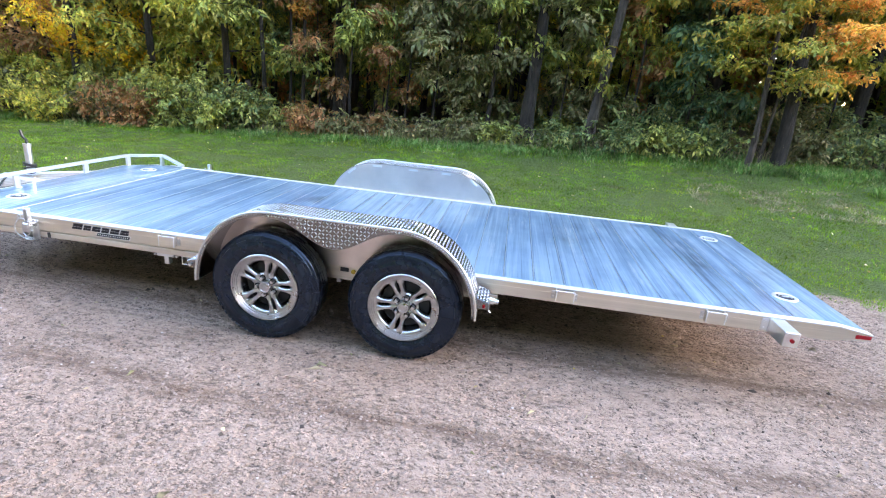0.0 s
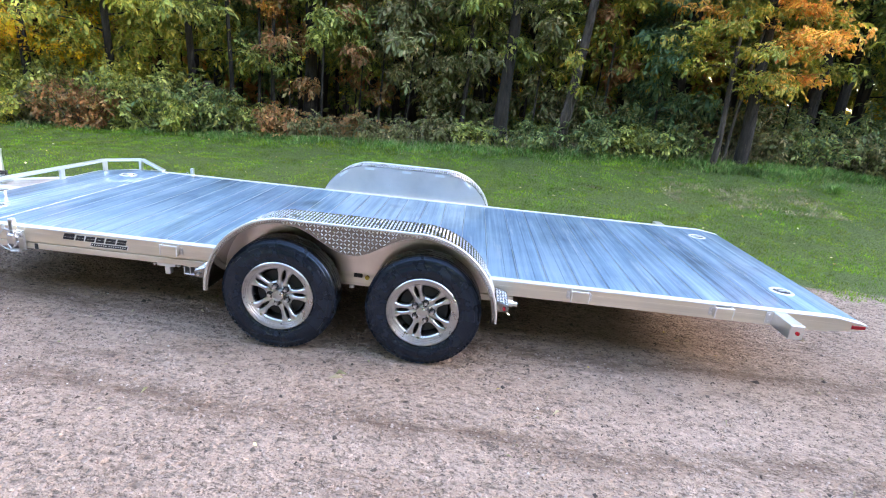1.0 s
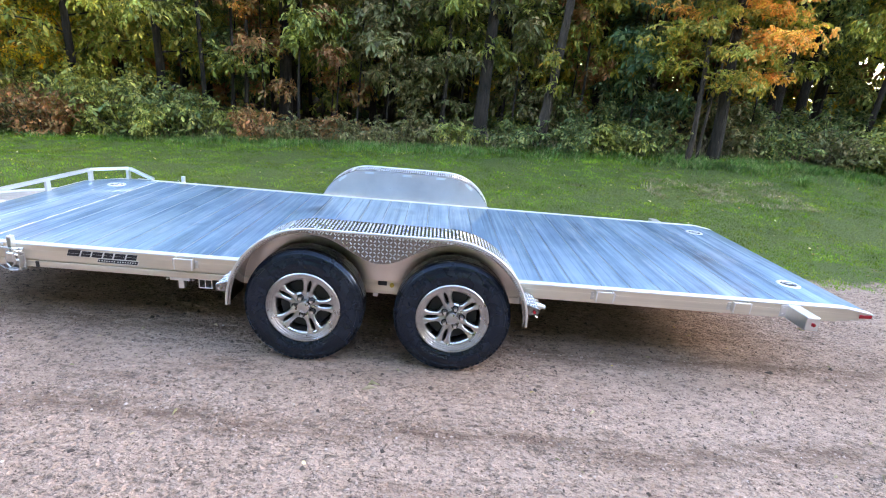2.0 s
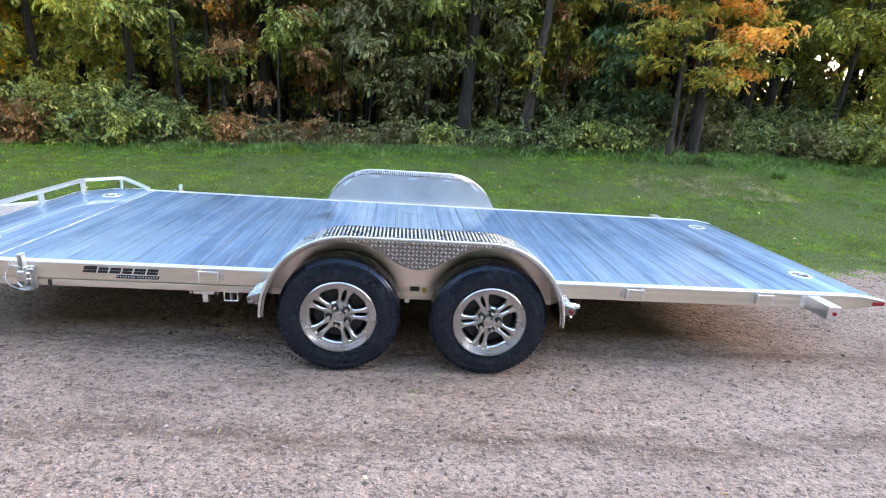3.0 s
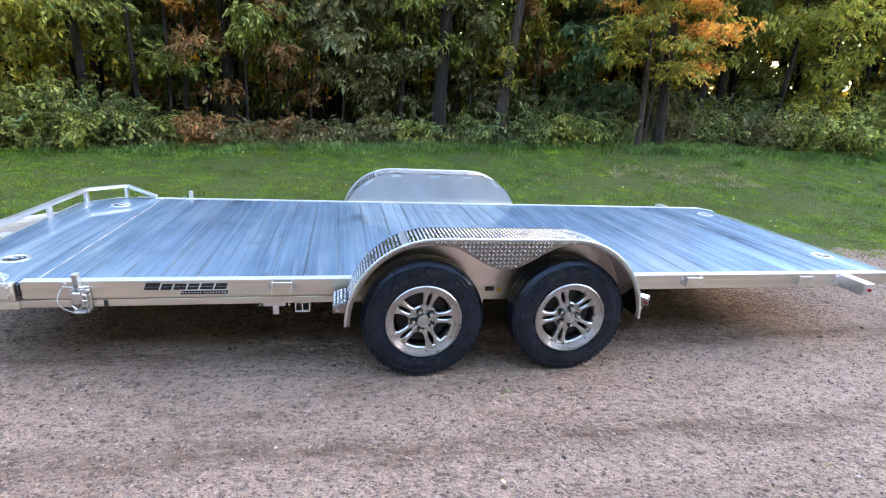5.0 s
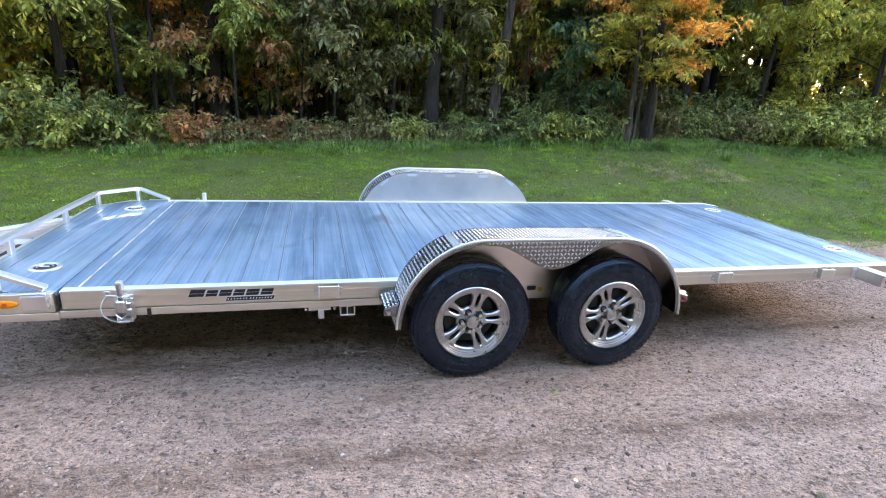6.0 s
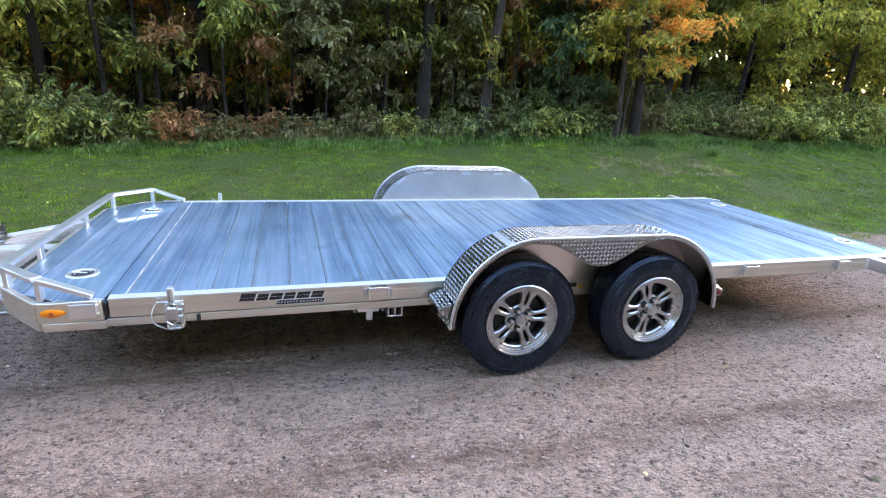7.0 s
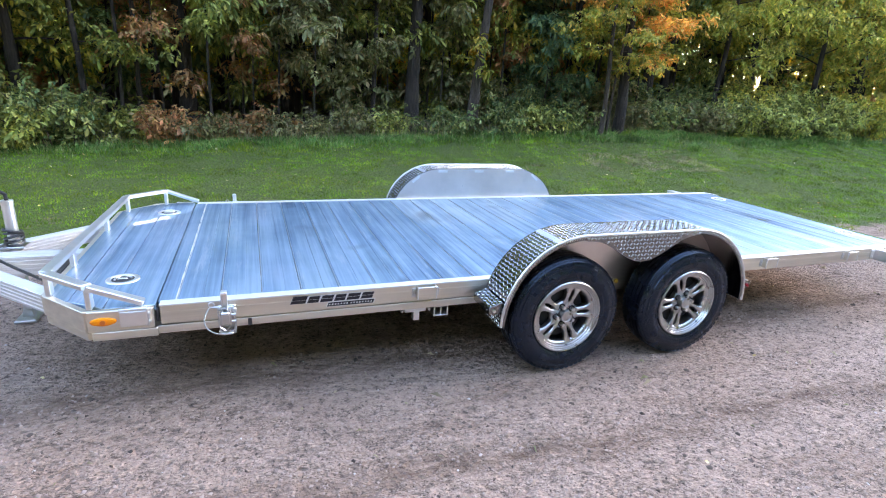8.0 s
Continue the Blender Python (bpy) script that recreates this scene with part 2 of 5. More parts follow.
    gravel = mixed(m, 1.0, gravel, (1.12, 1.07, 1.05), "MULTIPLY")
    turf_n = noise_at(m, flat, 30.0, 5.0)
    turf_b = noise_at(m, coords(m, (0.5, 1.2, 1)), 1.1, 4.0)
    turf = mixed(m, turf_b, (0.05, 0.105, 0.012), (0.13, 0.155, 0.026))
    bare = ramp(m, noise_at(m, coords(m, (0.8, 1.6, 1)), 1.5, 5.0, 0.7), [(0.62, grey(0.0)), (0.72, grey(1.0))])
    turf = mixed(m, bare, turf, (0.22, 0.16, 0.09))
    turf = mixed(m, 1.0, turf, ramp(m, turf_n, [(0.3, grey(0.55)), (0.7, grey(1.2))]), "MULTIPLY")
    wood = mixed(m, noise_at(m, flat, 12.0, 5.0), (0.03, 0.022, 0.014), (0.12, 0.075, 0.04))
    edge = maths(m, "ADD", xyz.outputs[1], maths(m, "MULTIPLY", maths(m, "SUBTRACT", noise_at(m, flat, 2.2, 6.0, 0.7), 0.5), 1.1))
    is_turf = maths(m, "MULTIPLY", maths(m, "SUBTRACT", edge, 2.05), 6.0)
    is_wood = maths(m, "MULTIPLY", maths(m, "SUBTRACT", edge, 7.7), 3.0)
    for fac in (is_turf, is_wood):
        fac.node.use_clamp = True
    wire(m, mixed(m, is_wood, mixed(m, is_turf, gravel, turf), wood), bsdf(m).inputs["Base Color"])
    rough = maths(m, "ADD", maths(m, "MULTIPLY", grit, 0.8), maths(m, "MULTIPLY", worm.outputs["Distance"], -0.8))
    height = maths(m, "ADD", rough, maths(m, "ADD", maths(m, "MULTIPLY", mid, 2.0), maths(m, "ADD", maths(m, "MULTIPLY", lump, 1.8), maths(m, "MULTIPLY", rubble, 2.6))))
    bump(m, height, 1.0, 0.03)
    return m


def stone_material():
    m = mat("gravel_stone", (0.35, 0.32, 0.3), 0.85)
    geo = add(m, "NewGeometry")
    wire(m, ramp(m, geo.outputs["Random Per Island"], [(0.0, (0.10, 0.066, 0.05)), (0.3, (0.26, 0.175, 0.133)), (0.7, (0.345, 0.235, 0.182)), (0.985, (0.42, 0.30, 0.24)), (1.0, (0.56, 0.48, 0.42))]), bsdf(m).inputs["Base Color"])
    return m


GROUND = ground_material()
STONE = stone_material()
LITTER = leaf("fallen_leaf", [(0.34, 0.28, 0.09), (0.36, 0.20, 0.06), (0.38, 0.34, 0.20), (0.24, 0.15, 0.07)], 0.6, 0.2)
# dark tones for slivers that imitate the shaded sides of small ruts
FLECK = leaf("shade_fleck", [(0.05, 0.034, 0.026), (0.08, 0.054, 0.041), (0.11, 0.075, 0.056), (0.065, 0.044, 0.033)], 0.9, 0.0)
LUMP = mat("damp_earth", (0.055, 0.037, 0.028), 0.95)
CLOD = mat("dirt_clod", (0.105, 0.072, 0.054), 0.95)


# ---- building helpers ----
def mesh_of(bm, name, material, smooth=False):
    me = bpy.data.meshes.new(name)
    bmesh.ops.recalc_face_normals(bm, faces=bm.faces[:])
    bm.to_mesh(me)
    bm.free()
    me.materials.append(material)
    if smooth:
        me.polygons.foreach_set("use_smooth", [True] * len(me.polygons))
        me.set_sharp_from_angle(angle=radians(35))
    return me


def part(name, bm, material, parent=None, label="", smooth=False):
    """One mesh object from a bmesh (or a mesh made before), under its thing."""
    me = bm if isinstance(bm, bpy.types.Mesh) else mesh_of(bm, name, material, smooth)
    ob = new(name, me)
    if parent is not None:
        ob.parent = parent
    return tagged(ob, label)


def block(bm, x0, x1, y0, y1, z0, z1, bevel=0.003):
    """A box with softened edges, added to bm."""
    t = bmesh.new()
    bmesh.ops.create_cube(t, size=1)
    for v in t.verts:
        v.co = Vector((x0 + (v.co.x + 0.5) * (x1 - x0), y0 + (v.co.y + 0.5) * (y1 - y0), z0 + (v.co.z + 0.5) * (z1 - z0)))
    if bevel:
        b = min(bevel, 0.4 * min(abs(x1 - x0), abs(y1 - y0), abs(z1 - z0)))
        bmesh.ops.bevel(t, geom=t.edges[:], offset=b, segments=1, affect="EDGES")
    join(bm, t)


def join(bm, t, m=None):
    if m is not None:
        bmesh.ops.transform(t, matrix=m, verts=t.verts[:])
    me = bpy.data.meshes.new("tmp")
    t.to_mesh(me)
    t.free()
    bm.from_mesh(me)
    bpy.data.meshes.remove(me)


def beam(bm, a, b, w, h, bevel=0.003, up=(0, 0, 1)):
    """A rectangular bar from a to b, w wide and h high."""
    a, b = Vector(a), Vector(b)
    d = b - a
    t = bmesh.new()
    block(t, 0, d.length, -w / 2, w / 2, -h / 2, h / 2, bevel)
    x = d.normalized()
    y = Vector(up).cross(x).normalized()
    z = x.cross(y)
    join(bm, t, Matrix.Translation(a) @ Matrix((x, y, z)).transposed().to_4x4())


def prism(bm, outline, axis, a0, a1, bevel=0.0):
    """A polygon, given in the two other axes, drawn out along an axis."""
    t = bmesh.new()
    place = {"x": lambda p, a: (a, p[0], p[1]), "y": lambda p, a: (p[0], a, p[1]), "z": lambda p, a: (p[0], p[1], a)}[axis]
    lo = [t.verts.new(place(p, a0)) for p in outline]
    hi = [t.verts.new(place(p, a1)) for p in outline]
    n = len(outline)
    t.faces.new(lo)
    t.faces.new(hi[::-1])
    for i in range(n):
        t.faces.new((lo[i], lo[(i + 1) % n], hi[(i + 1) % n], hi[i]))
    if bevel:
        bmesh.ops.recalc_face_normals(t, faces=t.faces[:])
        bmesh.ops.bevel(t, geom=t.edges[:], offset=bevel, segments=1, affect="EDGES")
    join(bm, t)


def pipe(bm, pts, r, n=8):
    """A round bar along a line of points; r may change along it."""
    pts = [Vector(p) for p in pts]
    rad = r if isinstance(r, (list, tuple)) else [r] * len(pts)
    rings = []
    side = None
    for i, p in enumerate(pts):
        d = (pts[min(i + 1, len(pts) - 1)] - pts[max(i - 1, 0)]).normalized()
        if side is None:
            side = d.orthogonal().normalized()
        side = (side - d * side.dot(d)).normalized()
        other = d.cross(side)
        rings.append([bm.verts.new(p + (side * math.cos(k * math.tau / n) + other * math.sin(k * math.tau / n)) * rad[i]) for k in range(n)])
    for a, b in zip(rings, rings[1:]):
        for k in range(n):
            bm.faces.new((a[k], a[(k + 1) % n], b[(k + 1) % n], b[k]))
    bm.faces.new(rings[0][::-1])
    bm.faces.new(rings[-1])


def turned(bm, profile, n=48, centre=(0, 0, 0), closed=False):
    """A body of revolution round the y axis; profile in (radius, y)."""
    c = Vector(centre)
    rings = [[bm.verts.new(c + Vector((r * math.cos(k * math.tau / n), y, r * math.sin(k * math.tau / n)))) for k in range(n)] for r, y in profile]
    pairs = list(zip(rings, rings[1:])) + ([(rings[-1], rings[0])] if closed else [])
    for a, b in pairs:
        for k in range(n):
            bm.faces.new((a[k], a[(k + 1) % n], b[(k + 1) % n], b[k]))
    if not closed:
        for ring, (r, y) in ((rings[0], profile[0]), (rings[-1], profile[-1])):
            if r > 1e-4:
                bm.faces.new(ring)


def bolt(bm, at, r=0.008, h=0.007, axis="y", sign=-1):
    t = bmesh.new()
    bmesh.ops.create_cone(t, cap_ends=True, segments=6, radius1=r, radius2=r * 0.9, depth=h)
    turn = {"y": pose(0, 0, 0, -90 * sign, 0, 0), "x": pose(0, 0, 0, 0, 90 * sign, 0), "z": pose(0, 0, 0)}[axis]
    join(bm, t, Matrix.Translation(at) @ turn)


# ---- ground ----
def rise(x, y):
    """Height of the ground: level gravel, then a lawn that climbs towards the wood."""
    slope = 0.098 + 0.011 * max(-7.5, min(6.5, x))
    z = max(0.0, min(y, 9.0) - 3.2) * max(0.012, slope) + max(0.0, min(y, 60.0) - 9.0) * 0.03
    t = min(1.0, max(0.0, (y - 2.2) / 1.5))
    return z * t * t * (3 - 2 * t) if y < 3.7 else z


def uneven(x, y):
    z = rise(x, y)
    z += 0.012 * noise.noise((x * 0.6, y * 1.3, 0)) + 0.006 * noise.noise((x * 2.1, y * 4.0, 3))
    if y > 2:
        z += min(1.0, (y - 2) / 2) * 0.05 * noise.noise((x * 0.5, y * 0.6, 7))
    ring = math.hypot((x - 0.43) / 1.2, (y - 1.0) / 1.6)
    return (z * min(1.0, max(0.25, ring - 0.4)) if y < 2.3 else z) - 0.009


def ground_lines(lo, hi, fine, far):
    out = list(np.arange(lo, hi + fine / 2, fine))
    step, a, b = fine, lo, hi
    while b < far:
        step *= 1.5
        a, b = a - step, b + step
        out = [a] + out + [b]
    return out


def build_ground():
    xs = ground_lines(-9.0, 14.0, 0.14, 900)
    ys = ground_lines(-3.5, 10.0, 0.12, 900)
    verts = [(x, y, uneven(x, y)) for y in ys for x in xs]
    n = len(xs)
    faces = [(j * n + i, j * n + i + 1, (j + 1) * n + i + 1, (j + 1) * n + i) for j in range(len(ys) - 1) for i in range(n - 1)]
    me = bpy.data.meshes.new("ground")
    me.from_pydata(verts, [], faces)
    me.materials.append(GROUND)
    me.polygons.foreach_set("use_smooth", [True] * len(faces))
    return tagged(new("ground", me), "compacted gravel yard running into a mown grass bank", "ground", kind="structure")


build_ground()


# ---- the trailer ----
DECK, NEAR, FAR = 0.51, 0.0, 2.05
MID = (NEAR + FAR) / 2
FRONT, SPLIT, KNEE, TAIL = -2.54, -2.05, 3.33, 3.51
HUBS = (0.0, 0.86)
HUB_Z = 0.337
trailer = tagged(new("car_hauler_trailer"), "open bare-aluminium tandem-axle tilt-deck car trailer parked on gravel", "trailer")
trailer.location = (0.43, MID, 0)
ORIGIN = Matrix.Translation((-0.43, -MID, 0))


def fix(ob, parent):
    """Parts are modelled in world places; this hangs them under the trailer without a shift."""
    ob.parent = parent
    if parent is trailer:
        ob.matrix_parent_inverse = ORIGIN
    return ob


def tpart(name, bm, material, parent=None, label="", smooth=False):
    return fix(part(name, bm, material, None, label, smooth), parent or trailer)


def mirror(bm):
    bmesh.ops.transform(bm, matrix=Matrix.Translation((0, 2 * MID, 0)) @ Matrix.Diagonal((1, -1, 1, 1)), verts=bm.verts[:])
    bmesh.ops.reverse_faces(bm, faces=bm.faces[:])
    return bm


def sided(side, bm):
    return bm if side == "near" else mirror(bm)


# the two long side rails of the tilting deck, with a groove and a lower lip
def side_rail(side):
    bm = bmesh.new()
    top, low = DECK - 0.006, 0.414
    outline = [(SPLIT + 0.012, low), (3.27, low), (TAIL, 0.447), (TAIL, 0.478), (KNEE, top), (SPLIT + 0.012, top)]
    prism(bm, outline, "y", 0.0, 0.035, 0.002)
    prism(bm, [(SPLIT + 0.012, top - 0.032), (3.32, top - 0.032), (3.32, top - 0.029), (SPLIT + 0.012, top - 0.029)], "y", -0.0015, 0.003)
    return tpart("side_rail", sided(side, bm), ALU_RAIL)


def chassis_rail(side):
    bm = bmesh.new()
    block(bm, FRONT + 0.22, 1.40, 0.006, 0.06, 0.364, 0.404, 0.003)
    block(bm, -1.95, 1.40, 0.02, 0.05, 0.404, 0.414, 0.0)
    ob = tpart("chassis_rail", sided(side, bm), ALU_RAIL)
    return ob


def edge_trim(side):
    """The bright flat strip that caps the plank ends."""
    bm = bmesh.new()
    prism(bm, [(SPLIT + 0.012, DECK - 0.006), (KNEE, DECK - 0.006), (TAIL, 0.478), (TAIL, 0.483), (KNEE, DECK + 0.001), (SPLIT + 0.012, DECK + 0.001)], "y", -0.006, 0.05)
    return tpart("edge_trim", sided(side, bm), ALU_EDGE)


for side in ("near", "far"):
    side_rail(side)
    chassis_rail(side)
    edge_trim(side)


def deck_frame():
    bm = bmesh.new()
    for x in np.arange(-1.9, 3.3, 0.4):
        if not any(abs(x - h) < 0.06 for h in HUBS):
            block(bm, x - 0.02, x + 0.02, 0.035, FAR - 0.035, 0.425, 0.474, 0.002)
    for y in (0.55, 1.5):
        block(bm, -2.4, 2.6, y - 0.03, y + 0.03, 0.30, 0.40, 0.003)
    block(bm, SPLIT + 0.012, SPLIT + 0.05, 0.035, FAR - 0.035, 0.414, 0.474, 0.002)
    return tpart("deck_frame", bm, ALU_RAIL, label="aluminium cross members under the deck")


deck = deck_frame()


def plank_mesh(width):
    """An extruded plank: flat lands with fine ribs between them, hollow edges."""
    bm = bmesh.new()
    long = FAR - 2 * 0.05
    block(bm, 0.001, width - 0.001, 0.0, long, -0.035, -0.007, 0.0)
    block(bm, 0.0105, width * 0.60, 0.0, long, -0.007, 0.0, 0.0012)
    block(bm, width * 0.60 + 0.0016, width - 0.003, 0.0, long, -0.007, -0.0006, 0.0008)
    prism(bm, [(0.0024, -0.007), (0.0054, -0.007), (0.0051, 0.0003), (0.0039, 0.0007), (0.0027, 0.0003)], "y", 0.0, long)
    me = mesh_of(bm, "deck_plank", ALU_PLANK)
    me.materials.append(ALU_SEAM)
    for p in me.polygons:
        if p.center.x < 0.0085 and p.center.z > -0.0069:
            p.material_index = 1
    return me


PLANKS = 28
PLANK_W = (KNEE - 0.03 - (SPLIT + 0.075)) / PLANKS
plank = plank_mesh(PLANK_W)
for i in range(PLANKS):
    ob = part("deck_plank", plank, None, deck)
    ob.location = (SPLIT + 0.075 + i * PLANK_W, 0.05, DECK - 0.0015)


def nose_plate():
    bm = bmesh.new()
    block(bm, SPLIT + 0.001, SPLIT + 0.073, 0.05, FAR - 0.05, DECK - 0.03, DECK - 0.001, 0.002)
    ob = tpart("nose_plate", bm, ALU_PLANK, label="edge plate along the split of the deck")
    bead = bmesh.new()
    pipe(bead, [(SPLIT + 0.074, 0.05 + (FAR - 0.1) * k / 30, DECK - 0.001 + 0.0008 * math.sin(k * 2.3)) for k in range(31)], [0.0028 + 0.0016 * math.sin(k * 1.7) + 0.001 * math.sin(k * 4.1) for k in range(31)], 6)
    part("weld_bead", bead, ALU_EDGE, ob, "bright weld bead along the seam", smooth=True)
    return ob


def tail_plate():
    bm = bmesh.new()
    a = KNEE - 0.03
    prism(bm, [(a, DECK - 0.03), (a, DECK - 0.001), (KNEE, DECK - 0.001), (TAIL - 0.004, 0.482), (TAIL - 0.004, 0.462)], "y", 0.05, FAR - 0.05, 0.002)
    block(bm, TAIL - 0.03, TAIL, 0.035, FAR - 0.035, 0.447, 0.468, 0.003)
    return tpart("tail_plate", bm, ALU_PLANK, label="sloped rear approach plate")


nose_plate()
tail_plate()


# the fixed front deck with its chamfered corners
CH = [(SPLIT - 0.012, 0.0), (-2.32, 0.0), (FRONT, 0.24), (FRONT, FAR - 0.24), (-2.32, FAR), (SPLIT - 0.012, FAR)]


def front_deck():
    bm = bmesh.new()
    for a, b in zip(CH, CH[1:]):
        beam(bm, (*a, 0.457), (*b, 0.457), 0.03, 0.098, 0.003)
        beam(bm, (a[0] * 0.995, a[1] + 0.012 * (1 if a[1] < 1 else -1), 0.384), (b[0] * 0.995, b[1] + 0.012 * (1 if b[1] < 1 else -1), 0.384), 0.05, 0.04, 0.003)
    block(bm, SPLIT - 0.045, SPLIT - 0.012, 0.02, FAR - 0.02, 0.41, DECK - 0.004, 0.003)
    ob = tpart("front_deck", bm, ALU_RAIL, label="fixed front deck section with chamfered corners")
    x0 = [FRONT + 0.012, -2.42, -2.26, SPLIT - 0.004]
    for a, b in zip(x0, x0[1:]):
        pb = bmesh.new()

        def end(x):
            return 0.015 + max(0.0, (-2.32 - x)) * 0.24 / 0.22
        prism(pb, [(a + 0.002, end(a)), (b - 0.002, end(b)), (b - 0.002, FAR - end(b)), (a + 0.002, FAR - end(a))], "z", DECK - 0.03, DECK - 0.001, 0.0015)
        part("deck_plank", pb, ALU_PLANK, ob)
    return ob


front_deck()


def front_rail():
    """The low hoop round the front corners: flat bar on short posts, running down to the deck at both ends."""
    top = 0.612
    bm = bmesh.new()
    line = [(-2.10, 0.02, 0.522), (-2.31, 0.02, top), (-2.52, 0.225, top), (-2.49, FAR - 0.225, top), (-2.255, FAR - 0.02, top), (-2.03, FAR - 0.02, 0.522)]
    for a, b in zip(line, line[1:]):
        beam(bm, a, b, 0.048, 0.024, 0.003)
    ob = tpart("front_rail", bm, ALU_CAST, label="low aluminium stop rail on short posts")
    posts = [(-2.31, 0.03), (-2.515, 0.23), (-2.52, 0.62), (-2.51, 1.30), (-2.485, FAR - 0.24), (-2.26, FAR - 0.03)]
    for x, y in posts:
        pb = bmesh.new()
        block(pb, x - 0.011, x + 0.011, y - 0.024, y + 0.024, DECK - 0.002, top - 0.008, 0.002)
        part("post", pb, ALU_CAST, ob)
    return ob


front_rail()


# tie-down rings
def tie_down(x, y, turn):
    bm = bmesh.new()
    t = bmesh.new()
    turned(t, [(0.076, 0.0), (0.076, 0.003), (0.070, 0.006), (0.056, 0.006), (0.052, 0.003), (0.052, 0.0)], 36, closed=True)
    join(bm, t, Matrix.Translation((x, y, DECK - 0.002)) @ pose(0, 0, 0, 90, 0, 0))
    pan = tpart("tie_down_pan", bm, ALU_CAST, label="round recessed tie-down pan with swivel ring")
    cup = bmesh.new()
    t = bmesh.new()
    turned(t, [(0.051, 0.0), (0.051, 0.0015), (0.0001, 0.0015)], 30)
    join(cup, t, Matrix.Translation((x, y, DECK - 0.001)) @ pose(0, 0, 0, 90, 0, 0))
    part("recess", cup, STEEL_DARK, pan)
    ring = bmesh.new()
    a = radians(turn)
    pts = []
    for k in range(13):
        w = math.pi * k / 12
        u, v = 0.036 * math.cos(w), 0.040 * math.sin(w) - 0.012
        pts.append((x + u * math.cos(a) - v * math.sin(a), y + u * math.sin(a) + v * math.cos(a), DECK + 0.006))
    pipe(ring, pts, 0.0055, 8)
    part("ring", ring, ZINC, pan, smooth=True)
    bar = bmesh.new()
    block(bar, x - 0.022, x + 0.022, y - 0.010, y + 0.004, DECK, DECK + 0.008, 0.003)
    part("strap", bar, ZINC, pan)


for x, y, turn in ((-2.25, 0.37, 20), (-2.21, 1.74, 160), (3.215, 0.39, -20), (3.19, 1.72, 200)):
    tie_down(x, y, turn)


# stake pockets on the rails
def stake_pocket(side, x):
    bm = bmesh.new()
    w, t, out = 0.108, 0.005, 0.036
    z0, z1 = 0.436, 0.502
    prism(bm, [(x, 0.0), (x, -out), (x + w, -out), (x + w, 0.0), (x + w - t, 0.0), (x + w - t, -out + t), (x + t, -out + t), (x + t, 0.0)], "z", z0, z1)
    ob = tpart("stake_pocket", sided(side, bm), ALU_RAIL, label="open aluminium stake pocket bolted to the rail")
    for cx in (x + 0.002, x + w - 0.002):
        cn = bmesh.new()
        pipe(cn, [(cx, -out + 0.001, z0 - 0.001), (cx, -out + 0.001, z1 + 0.001)], 0.0042, 8)
        part("corner", sided(side, cn), ALU_EDGE, ob, smooth=True)
    rm = bmesh.new()
    pipe(rm, [(x, -out + 0.001, z1), (x + w, -out + 0.001, z1)], 0.003, 6)
    part("rim_edge", sided(side, rm), ALU_EDGE, ob, smooth=True)
    fl = bmesh.new()
    block(fl, x - 0.024, x - 0.001, -0.005, -0.0, z0 + 0.004, z1 - 0.012, 0.001)
    part("flange", sided(side, fl), ZINC, ob)
    fr = bmesh.new()
    block(fr, x + w + 0.001, x + w + 0.022, -0.005, -0.0, z0 + 0.004, z1 - 0.018, 0.001)
    part("flange", sided(side, fr), ZINC, ob)
    for bx, z in ((x - 0.012, z0 + 0.017), (x - 0.012, z1 - 0.027), (x + w + 0.012, z0 + 0.020)):
        bl = bmesh.new()
        bolt(bl, (bx, -0.008, z), 0.007, 0.007)
        part("bolt", sided(side, bl), ZINC, ob)
    return ob


for side in ("near", "far"):
    for x in (-0.82, 1.74, 2.60):
        stake_pocket(side, x)


